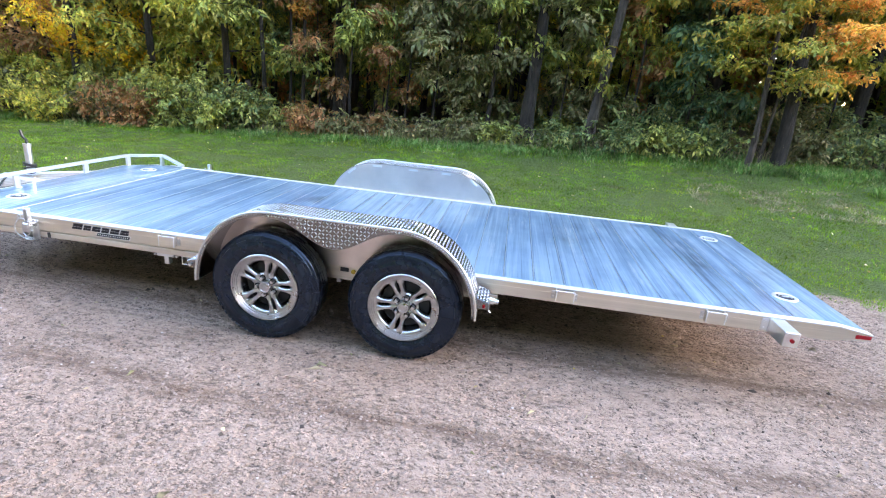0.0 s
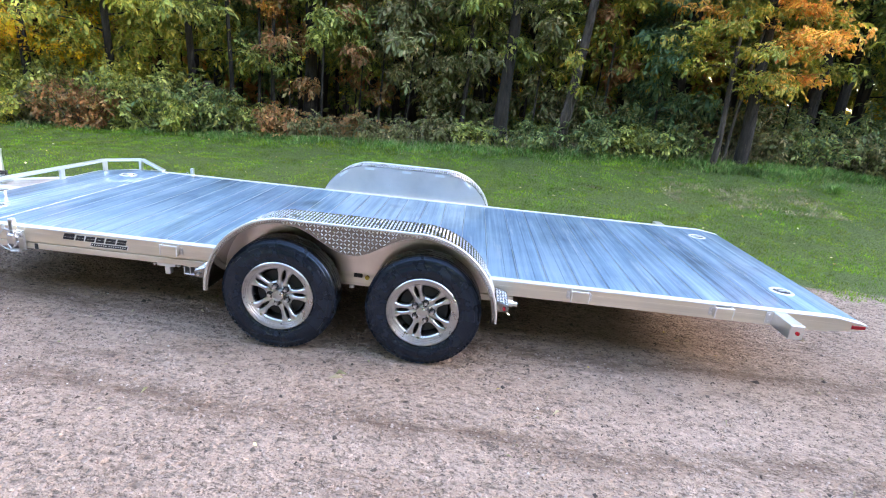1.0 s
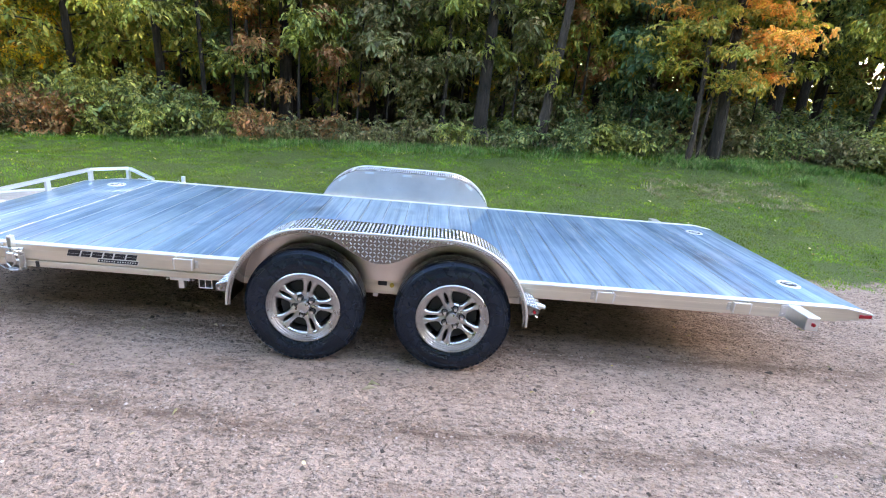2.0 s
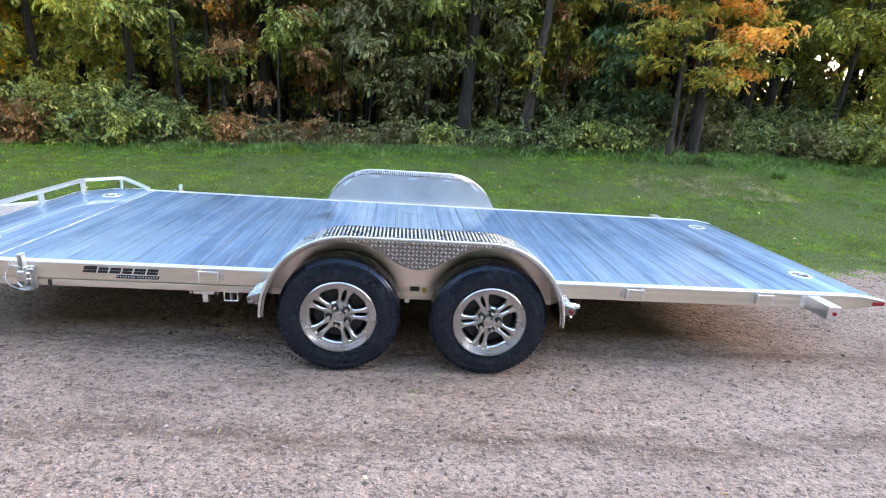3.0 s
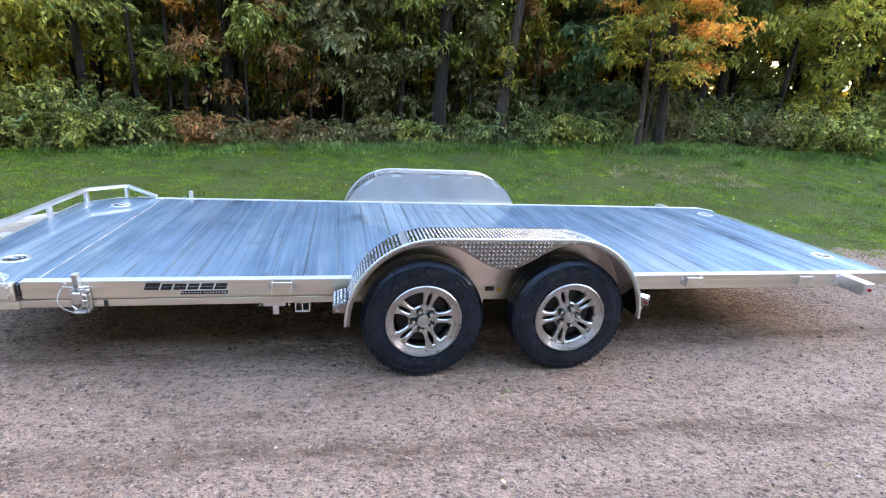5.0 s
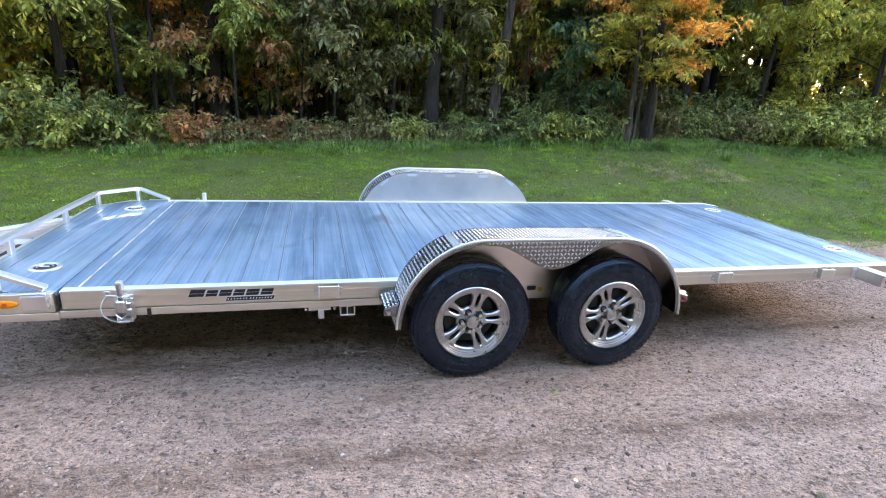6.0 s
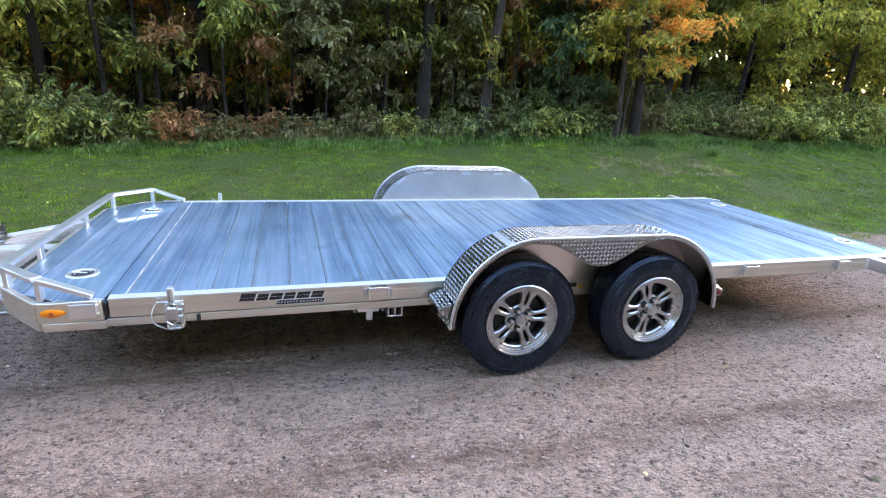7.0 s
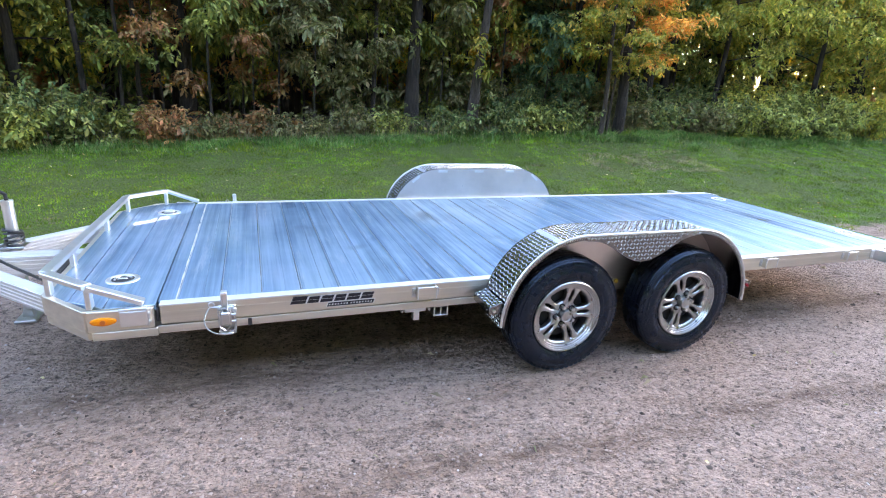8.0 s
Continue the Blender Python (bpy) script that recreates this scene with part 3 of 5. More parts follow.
# over-centre latch that locks the tilting deck
def deck_latch(side):
    x = -1.765
    bm = bmesh.new()
    block(bm, x - 0.030, x + 0.046, -0.012, -0.0, 0.352, 0.486, 0.003)
    for dx in (-0.026, 0.036):
        block(bm, x + dx, x + dx + 0.006, -0.050, -0.012, 0.360, 0.446, 0.002)
    block(bm, x - 0.020, x + 0.032, -0.056, -0.030, 0.352, 0.364, 0.003)
    block(bm, x - 0.034, x + 0.050, -0.032, -0.012, 0.455, 0.475, 0.003)
    block(bm, x - 0.03, x + 0.045, -0.045, -0.012, 0.352, 0.372, 0.003)
    for dx, z in ((-0.018, 0.445), (0.036, 0.44), (-0.018, 0.385), (0.034, 0.395), (0.030, 0.474)):
        bolt(bm, (x + dx, -0.016, z), 0.010, 0.010)
    ob = tpart("deck_latch", sided(side, bm), ZINC, label="zinc-plated over-centre deck latch with lanyard")
    post = bmesh.new()
    for dx in (-0.014, 0.009):
        block(post, x + dx, x + dx + 0.005, -0.050, -0.016, 0.40, 0.562, 0.002)
    block(post, x - 0.010, x + 0.010, -0.024, -0.016, 0.40, 0.562, 0.002)
    block(post, x - 0.014, x + 0.014, -0.050, -0.016, 0.552, 0.567, 0.003)
    part("latch_post", sided(side, post), ALU_CAST, ob)
    hook = bmesh.new()
    for z in (0.418, 0.452):
        pipe(hook, [(x - 0.030, -0.047, z), (x + 0.046, -0.047, z)], 0.008, 10)
    block(hook, x - 0.020, x + 0.022, -0.062, -0.040, 0.405, 0.470, 0.006)
    part("hook", sided(side, hook), ZINC, ob)
    clasp = bmesh.new()
    pipe(clasp, [(x - 0.022, -0.05, 0.48), (x - 0.024, -0.055, 0.40), (x, -0.058, 0.376), (x + 0.024, -0.055, 0.40), (x + 0.022, -0.05, 0.48)], 0.006, 8)
    part("clasp", sided(side, clasp), ZINC, ob, smooth=True)
    pin = bmesh.new()
    pipe(pin, [(x - 0.050, -0.04, 0.492), (x + 0.036, -0.04, 0.485)], 0.006, 8)
    pipe(pin, [(x - 0.056 + 0.012 * math.cos(k), -0.04, 0.505 + 0.012 * math.sin(k)) for k in np.linspace(-1.57, 4.6, 12)], 0.003, 6)
    part("latch_pin", sided(side, pin), ZINC, ob, smooth=True)
    wire_bm = bmesh.new()
    pts = []
    for k in range(15):
        u = k / 14
        pts.append((x - 0.056 - 0.042 * math.sin(math.pi * u) ** 0.7 + 0.050 * u ** 2, -0.035 - 0.02 * math.sin(math.pi * u), 0.495 - 0.15 * u - 0.012 * math.sin(math.pi * u)))
    pipe(wire_bm, pts, 0.0032, 6)
    part("lanyard", sided(side, wire_bm), CABLE, ob, smooth=True)


deck_latch("near")
deck_latch("far")


# fenders
R_OUT, C_Z = 0.475, 0.337
ARCS = (0.05, 0.81)


def fender_line(inset, tall, step=0.03, low=0.335):
    """The outline over both wheels: quarter arc, level top, quarter arc; with its outward turn."""
    r, h = R_OUT - inset, tall - C_Z - inset
    pts = [(ARCS[0] - r, low, -1.0, 0.0)]
    n = max(8, int(r * math.pi / 2 / step))
    for k in range(n + 1):
        a = math.pi - k * math.pi / 2 / n
        pts.append((ARCS[0] + r * math.cos(a), C_Z + h * math.sin(a), math.cos(a), math.sin(a)))
    m = max(6, int((ARCS[1] - ARCS[0]) / step))
    for k in range(1, m):
        pts.append((ARCS[0] + (ARCS[1] - ARCS[0]) * k / m, C_Z + h, 0.0, 1.0))
    for k in range(n + 1):
        a = math.pi / 2 - k * math.pi / 2 / n
        pts.append((ARCS[1] + r * math.cos(a), C_Z + h * math.sin(a), math.cos(a), math.sin(a)))
    pts.append((ARCS[1] + r, low, 1.0, 0.0))
    return pts


def skirt_low(x):
    """Lower edge of the outer skirt: a tongue between the two wheels."""
    u = (x - 0.43) / 0.36
    return 0.785 - (0.137 * 0.5 * (1 + math.cos(math.pi * u)) if abs(u) < 1 else 0.0)


def fender(side):
    y0, y1 = -0.255, -0.004
    tall = 0.815 if side == "near" else 0.785
    line = fender_line(0.0, tall)
    inner = fender_line(0.005, tall)
    bm = bmesh.new()
    rows = []
    for (x, z, nx, nz), (xi, zi, _, _) in zip(line, inner):
        rows.append([bm.verts.new((x, y0, z)), bm.verts.new((x, y1, z)), bm.verts.new((xi, y1, zi)), bm.verts.new((xi, y0, zi))])
    for a, b in zip(rows, rows[1:]):
        for k in range(4):
            bm.faces.new((a[k], a[(k + 1) % 4], b[(k + 1) % 4], b[k]))
    bm.faces.new(rows[0][::-1])
    bm.faces.new(rows[-1])
    ob = tpart("fender", sided(side, bm), ALU_TREAD, label="bright tread-plate tandem fender", smooth=True)
    # rolled outer lip
    lip = bmesh.new()
    pipe(lip, [(x + nx * 0.001, y0 + 0.001, z + nz * 0.001) for x, z, nx, nz in line], 0.0075, 8)
    part("fender_lip", sided(side, lip), ALU_CAST, ob, smooth=True)
    # narrow outer face, with the tongue between the wheels
    sk = bmesh.new()
    t = 0.004
    band = fender_line(0.022, tall)
    vs = []
    for (x, z, nx, nz), (xb, zb, _, _) in zip(line, band):
        zl = min(zb, skirt_low(xb)) if 0.05 < xb < 0.81 else zb
        vs.append([sk.verts.new(p) for p in ((x, y0, z), (xb, y0, zl), (xb, y0 + t, zl), (x, y0 + t, z))])
    for a, b in zip(vs, vs[1:]):
        for k in range(4):
            sk.faces.new((a[k], a[(k + 1) % 4], b[(k + 1) % 4], b[k]))
    part("fender_skirt", sided(side, sk), ALU_TREAD, ob)
    # inner wall that stands above the deck
    wall = bmesh.new()
    edge = [(x, z) for x, z, _, _ in fender_line(0.0045, tall, 0.04, 0.345) if z > 0.42]
    prism(wall, edge, "y", -0.012, -0.006)
    part("fender_wall", sided(side, wall), ALU_SHEET, ob, "plain brushed sheet wall of the fender")
    for k, w in enumerate((126, 96, 90, 84, 54)):
        a = radians(w)
        x = (-0.20, 0.06, 0.43, 0.76, 1.04)[k]
        c = min(ARCS[1], max(ARCS[0], x))
        z = C_Z + (tall - C_Z - 0.026) * math.sqrt(max(0.0, 1 - ((x - c) / (R_OUT - 0.026)) ** 2))
        tb = bmesh.new()
        tab = bmesh.new()
        block(tb, -0.045, 0.045, -0.006, 0.002, -0.010, 0.010, 0.001)
        join(tab, tb, Matrix.Translation((x, 0.0, z)) @ pose(0, 0, 0, 0, (-40, 0, 0, 0, 40)[k], 0))
        part("weld_tab", sided(side, tab), ALU_EDGE, ob)
    # overlap seam of the two top sheets
    seam = bmesh.new()
    at = [i for i, q in enumerate(line) if -0.145 < q[0] < -0.095 and q[1] > 0.5]
    ribs = [[seam.verts.new((line[i][0] + line[i][2] * d, y, line[i][1] + line[i][3] * d)) for y, d in ((y0, 0.0), (y0, 0.0016), (y1, 0.0016), (y1, 0.0))] for i in at]
    for r0, r1 in zip(ribs, ribs[1:]):
        for k in range(4):
            seam.faces.new((r0[k], r0[(k + 1) % 4], r1[(k + 1) % 4], r1[k]))
    seam.faces.new(ribs[0][::-1])
    seam.faces.new(ribs[-1])
    part("seam_strip", sided(side, seam), ALU_CAST, ob, "bright overlap seam across the fender")
    # raised tread bars, in alternating slants
    tread = bmesh.new()
    arc = []
    s = 0.0
    for p, q in zip(line, line[1:]):
        arc.append((s, p))
        s += math.hypot(q[0] - p[0], q[1] - p[1])
    arc.append((s, line[-1]))

    def on_arc(d):
        for (s0, p), (s1, q) in zip(arc, arc[1:]):
            if d <= s1:
                u = (d - s0) / max(1e-6, s1 - s0)
                nx, nz = p[2] * (1 - u) + q[2] * u, p[3] * (1 - u) + q[3] * u
                ln = math.hypot(nx, nz)
                return p[0] + (q[0] - p[0]) * u, p[1] + (q[1] - p[1]) * u, nx / ln, nz / ln
        return arc[-1][1]

    def bar(at, along, across, normal, swing, size=1.0, tall_by=0.0019):
        c, sn = math.cos(swing) * size, math.sin(swing) * size
        u = along * c + across * sn
        v = across * c - along * sn
        rim = [tread.verts.new(at + u * a + v * b) for a, b in ((-0.0128, 0), (0, -0.0042), (0.0128, 0), (0, 0.0042))]
        up = [tread.verts.new(at + u * a + normal * tall_by) for a in (-0.008, 0.008)]
        tread.faces.new((rim[0], rim[1], up[0]))
        tread.faces.new((rim[1], rim[2], up[1]))
        tread.faces.new((rim[1], up[1], up[0]))
        tread.faces.new((rim[2], rim[3], up[1]))
        tread.faces.new((rim[3], rim[0], up[0]))
        tread.faces.new((rim[3], up[0], up[1]))
    pitch = 0.022
    for i in range(int(s / pitch)):
        x, z, nx, nz = on_arc((i + 0.5) * pitch)
        nrm = Vector((nx, 0, nz))
        along = Vector((nz, 0, -nx))
        for j in range(12):
            y = y0 + 0.012 + j * pitch
            if y < y1 - 0.006:
                bar(Vector((x, y, z)) + nrm * 0.0003, along, Vector((0, 1, 0)), nrm, radians(52 if (i + j) % 2 else -52), 0.88, 0.0017)
    for i in range(int(s / 0.0155)):
        x, z, nx, nz = on_arc((i + 0.5) * 0.0155)
        if nz < 0.35:
            continue
        bar(Vector((x - nx * 0.010, y0 - 0.0003, z - nz * 0.010)), Vector((nz, 0, -nx)), Vector((nx, 0, nz)), Vector((0, -1, 0)), radians(50), 0.62)
    for i in range(44):
        for j in range(9):
            x, z = 0.43 + (i - 21.5) * pitch, tall - 0.016 - j * pitch
            if abs(x - 0.43) < 0.4 and z > skirt_low(x) + 0.010:
                bar(Vector((x, y0 - 0.0003, z)), Vector((1, 0, 0)), Vector((0, 0, 1)), Vector((0, -1, 0)), radians(45 if (i + j) % 2 else -45), 0.84, 0.0022)
    tagged(part("tread_pattern", sided(side, tread), TREAD_BAR, ob), "raised diamond tread bars", kind="stuff")
    # small corner gussets at the two feet, with a red side lamp each
    for x, way in ((ARCS[0] - R_OUT + 0.008, -1), (ARCS[1] + R_OUT - 0.008, 1)):
        g = bmesh.new()
        prism(g, [(x, 0.47), (x + way * 0.075, 0.445), (x + way * 0.075, 0.405), (x, 0.40)], "y", y0 + 0.02, -0.03, 0.002)
        gus = part("gusset", sided(side, g), ALU_TREAD, ob, "tread-plate foot bracket")
        lamp = bmesh.new()
        pipe(lamp, [(x + way * 0.05, y0 + 0.022, 0.425), (x + way * 0.05, y0 + 0.010, 0.425)], 0.009, 12)
        if way > 0:
            part("side_lamp", sided(side, lamp), RED, gus, smooth=True)
        else:
            part("bolt", sided(side, lamp), ZINC, gus, smooth=True)
        tr = bmesh.new()
        for i in range(4):
            for j in range(9):
                px, py = x + way * (0.010 + i * 0.018), y0 + 0.034 + j * 0.022
                u = Vector((0.009 if (i + j) % 2 else -0.009, 0.009, 0)) * 0.9
                c = Vector((px, py, 0.47 - 0.025 * abs(px - x) / 0.075 + 0.0015))
                v = Vector((u.y, -u.x, 0)) * 0.3
                r = [tr.verts.new(c + d) for d in (-u, -v, u, v)]
                up = tr.verts.new(c + Vector((0, 0, 0.0026)))
                for k in range(4):
                    tr.faces.new((r[k], r[(k + 1) % 4], up))
        for i in range(4):
            for j in range(8):
                c = Vector((x + way * 0.0085, y0 + 0.03 + j * 0.022, 0.385 - i * 0.018))
                u = Vector((0, 0.0075 if (i + j) % 2 else -0.0075, 0.0075))
                v = Vector((0, u.z, -u.y)) * 0.3
                r = [tr.verts.new(c + d) for d in (-u, -v, u, v)]
                up = tr.verts.new(c + Vector((way * 0.0026, 0, 0)))
                for k in range(4):
                    tr.faces.new((r[k], r[(k + 1) % 4], up))
        tagged(part("tread_pattern", sided(side, tr), TREAD_BAR, gus), kind="stuff")
    return ob


fender("near")
fender("far")


def rear_socket():
    """Silver plug socket and its tag on the rear foot of the near fender."""
    x = ARCS[1] + R_OUT + 0.067
    bm = bmesh.new()
    pipe(bm, [(x, -0.14, 0.425), (x + 0.03, -0.14, 0.422)], 0.02, 14)
    pipe(bm, [(x + 0.03, -0.14, 0.422), (x + 0.055, -0.14, 0.42)], 0.014, 14)
    ob = tpart("plug_socket", bm, ALU_CAST, label="silver plug socket behind the fender", smooth=True)
    tag = bmesh.new()
    pipe(tag, [(x + 0.004, -0.15, 0.41), (x + 0.004, -0.15, 0.362), (x + 0.016, -0.15, 0.352)], 0.004, 6)
    part("pin", tag, ZINC, ob, smooth=True)


rear_socket()


# wheels: five pairs of spokes, outer face towards -y
def tyre_mesh():
    bm = bmesh.new()
    w, R, r = 0.205, HUB_Z + 0.008, 0.205
    half = w / 2
    prof = [(r, -half + 0.022), (r + 0.010, -half + 0.010), (r + 0.030, -half + 0.003), (r + 0.033, -half + 0.004), (r + 0.040, -half + 0.0035), (r + 0.042, -half + 0.002), (r + 0.060, -half), (r + 0.072, -half + 0.001), (r + 0.074, -half + 0.0025), (R - 0.048, -half + 0.0045), (R - 0.046, -half + 0.003), (R - 0.040, -half + 0.004), (R - 0.037, -half + 0.010), (R - 0.022, -half + 0.014), (R - 0.019, -half + 0.018), (R - 0.010, -half + 0.024)]
    ribs = 5
    a, b = -half + 0.030, half - 0.030
    for i in range(ribs):
        p, q = a + (b - a) * i / ribs, a + (b - a) * (i + 1) / ribs
        prof += [(R - (0.003 if i in (0, ribs - 1) else 0), p + 0.003), (R - (0.003 if i in (0, ribs - 1) else 0), q - 0.003)]
        if i < ribs - 1:
            prof += [(R - 0.011, q - 0.003), (R - 0.011, q + 0.003)]
    prof += [(R - 0.010, half - 0.024), (R - 0.022, half - 0.014), (r + 0.065, half), (r + 0.010, half - 0.010), (r, half - 0.022)]
    turned(bm, prof, 72, closed=True)
    for k in range(66):
        for s in (-1, 1):
            t = bmesh.new()
            block(t, -0.0115, 0.0115, -0.008, 0.008, -0.0015, 0.0015, 0.001)
            join(bm, t, pose(0, 0, 0, 0, 360 * k / 66, 0) @ pose(0, s * (half - 0.0235), R - 0.0142, s * 42, 0, 0))
    return mesh_of(bm, "tyre", TYRE, True)


def rim_mesh():
    bm = bmesh.new()
    prof = [(0.2065, -0.082), (0.213, -0.088), (0.2135, -0.096), (0.209, -0.100), (0.203, -0.099), (0.1995, -0.090), (0.1945, -0.089), (0.1915, -0.083), (0.1845, -0.082), (0.1815, -0.076), (0.173, -0.075), (0.166, -0.070), (0.1605, -0.060), (0.159, 0.0), (0.172, 0.075), (0.204, 0.085), (0.2045, 0.06), (0.190, 0.0)]
    turned(bm, prof, 64, closed=True)
    return mesh_of(bm, "rim", ALU_WHEEL, True)


def spoke_mesh():
    """One pair of spokes with the slit between them, curving in from the rim to the hub."""
    bm = bmesh.new()
    for s in (-1, 1):
        secs = []
        for rr, off, hw, y0, y1 in ((0.040, 0.018, 0.022, -0.058, -0.028), (0.074, 0.0160, 0.0200, -0.064, -0.030), (0.090, 0.0185, 0.0110, -0.067, -0.034), (0.122, 0.0220, 0.0112, -0.071, -0.038), (0.146, 0.0255, 0.0150, -0.073, -0.042), (0.168, 0.0300, 0.0300, -0.073, -0.042)):
            c = s * off
            secs.append([bm.verts.new(p) for p in ((c - hw, y1, rr), (c - hw, y0 + 0.006, rr), (c - hw * 0.55, y0, rr), (c + hw * 0.55, y0, rr), (c + hw, y0 + 0.006, rr), (c + hw, y1, rr))])
        for a, b in zip(secs, secs[1:]):
            for k in range(6):
                bm.faces.new((a[k], a[(k + 1) % 6], b[(k + 1) % 6], b[k]))
        bm.faces.new(secs[0])
        bm.faces.new(secs[-1][::-1])
    return mesh_of(bm, "spoke", ALU_WHEEL, True)


def cap_mesh():
    bm = bmesh.new()
    turned(bm, [(0.0001, -0.093), (0.020, -0.0925), (0.026, -0.090), (0.0275, -0.092), (0.0335, -0.091), (0.036, -0.085), (0.036, -0.068), (0.038, -0.056), (0.044, -0.055), (0.062, -0.059), (0.076, -0.059), (0.084, -0.052), (0.084, -0.03)], 32)
    return mesh_of(bm, "centre_cap", ALU_WHEEL, True)


def nut_mesh():
    bm = bmesh.new()
    bolt(bm, (0, -0.006, 0), 0.0112, 0.034)
    return mesh_of(bm, "lug_nut", ZINC)


def pocket_mesh():
    """A dark ring round a lug nut; the shade of its hole is put into the colour."""
    bm = bmesh.new()
    turned(bm, [(0.0195, 0.004), (0.0195, -0.0015), (0.0185, -0.003), (0.0165, -0.003), (0.0155, 0.0), (0.009, 0.001), (0.009, 0.004)], 16, closed=True)
    return mesh_of(bm, "lug_hole_shade", STEEL_DARK, True)


def drum_mesh():
    bm = bmesh.new()
    turned(bm, [(0.0001, -0.022), (0.145, -0.018), (0.152, -0.008), (0.154, 0.06), (0.200, 0.075), (0.200, 0.08), (0.0001, 0.08)], 36)
    return mesh_of(bm, "brake_drum", DRUM_BLACK, True)


TYRE_ME, RIM_ME, SPOKE_ME, CAP_ME = tyre_mesh(), rim_mesh(), spoke_mesh(), cap_mesh()
NUT_ME, POCKET_ME, DRUM_ME = nut_mesh(), pocket_mesh(), drum_mesh()


def wheel(x, side, spin):
    hub = part("wheel", RIM_ME, None, None, "silver split five-spoke alloy wheel with a black tyre")
    fix(hub, trailer)
    y = -0.137 if side == "near" else FAR + 0.137
    hub.matrix_basis = pose(x, y, HUB_Z, 0, 0, 0 if side == "near" else 180) @ pose(0, 0, 0, 0, spin, 0)
    part("tyre", TYRE_ME, None, hub)
    part("brake_drum", DRUM_ME, None, hub)
    part("centre_cap", CAP_ME, None, hub)
    for k in range(5):
        sp = part("spoke", SPOKE_ME, None, hub)
        sp.matrix_basis = pose(0, 0, 0, 0, 72 * k, 0)
        nut = part("lug_nut", NUT_ME, None, hub)
        a = radians(72 * k + 36)
        nut.matrix_basis = pose(0.056 * math.sin(a), -0.062, 0.056 * math.cos(a))
        pocket = part("lug_hole_shade", POCKET_ME, None, hub)
        pocket.matrix_basis = pose(0.056 * math.sin(a), -0.0615, 0.056 * math.cos(a))
    valve = bmesh.new()
    pipe(valve, [(0.06, -0.083, -0.170), (0.062, -0.094, -0.166)], 0.004, 6)
    part("valve", valve, BLACK_PLASTIC, hub)


for x, spin in zip(HUBS, (13, -21)):
    wheel(x, "near", spin)
    wheel(x, "far", spin + 30)


def axle(x):
    bm = bmesh.new()
    block(bm, x - 0.035, x + 0.035, -0.06, FAR + 0.06, HUB_Z - 0.035, HUB_Z + 0.035, 0.006)
    for y in (0.06, FAR - 0.06):
        block(bm, x - 0.05, x + 0.05, y - 0.03, y + 0.03, HUB_Z, 0.40, 0.004)
    return tpart("axle", bm, STEEL_DARK)


for x in HUBS:
    axle(x)


def rail_gussets():
    """Tread-fixing plate between the wheels, a lamp label and a yellow grease cap on it."""
    bm = bmesh.new()
    block(bm, 0.30, 0.62, -0.004, 0.0, 0.37, 0.50, 0.002)
    ob = tpart("spring_plate", bm, ALU_RAIL)
    lb = bmesh.new()
    block(lb, 0.40, 0.455, -0.012, -0.004, 0.425, 0.452, 0.004)
    part("lamp_label", lb, STEEL_DARK, ob, "small dark oval plate")
    cp = bmesh.new()
    pipe(cp, [(0.485, -0.004, 0.43), (0.485, -0.014, 0.43)], 0.014, 12)
    part("grease_cap", cp, YELLOW, ob, smooth=True)
    ft = bmesh.new()
    block(ft, 0.37, 0.40, 0.01, 0.05, 0.34, 0.366, 0.002)
    part("foot", ft, ALU_CAST, ob)


rail_gussets()


def under_fittings():
    bm = bmesh.new()
    block(bm, -0.875, -0.755, 0.012, 0.05, 0.343, 0.366, 0.002)
    block(bm, -0.825, -0.79, 0.012, 0.05, 0.292, 0.345, 0.003)
    for x in (-0.89, -0.735):
        bolt(bm, (x, 0.02, 0.352), 0.008, 0.02)
    tpart("pivot_bracket", bm, ALU_CAST, label="small pivot bracket under the rail")
    t = bmesh.new()
    for x0, x1, z0, z1 in ((-0.705, -0.62, 0.355, 0.364), (-0.705, -0.62, 0.300, 0.308), (-0.705, -0.697, 0.308, 0.355), (-0.628, -0.62, 0.308, 0.355), (-0.667, -0.660, 0.308, 0.355)):
        block(t, x0, x1, 0.02, 0.30, z0, z1, 0.001)
    tpart("tube_socket", t, ALU_CAST, label="open twin square tube under the rail")


under_fittings()


def rear_lamp_box(side):
    bm = bmesh.new()
    block(bm, 2.955, 3.035, -0.185, 0.0, 0.418, 0.503, 0.003)
    block(bm, 2.915, 2.955, -0.006, 0.0, 0.425, 0.498, 0.001)
    for z in (0.44, 0.483):
        bolt(bm, (2.934, -0.009, z), 0.007, 0.007)
    ob = tpart("lamp_box", sided(side, bm), ALU_CAST, label="aluminium box arm with a small red lamp")
    lamp = bmesh.new()
    pipe(lamp, [(2.997, -0.184, 0.458), (2.997, -0.196, 0.458)], 0.011, 14)
    part("lamp", sided(side, lamp), RED, ob, smooth=True)


def corner_reflector(side):
    bm = bmesh.new()
    prism(bm, [(3.425, 0.450), (3.505, 0.453), (3.505, 0.474), (3.425, 0.474)], "y", -0.008, 0.0, 0.002)
    tpart("reflector", sided(side, bm), RED, label="red rectangular side reflector")


for side in ("near", "far"):
    rear_lamp_box(side)
    corner_reflector(side)


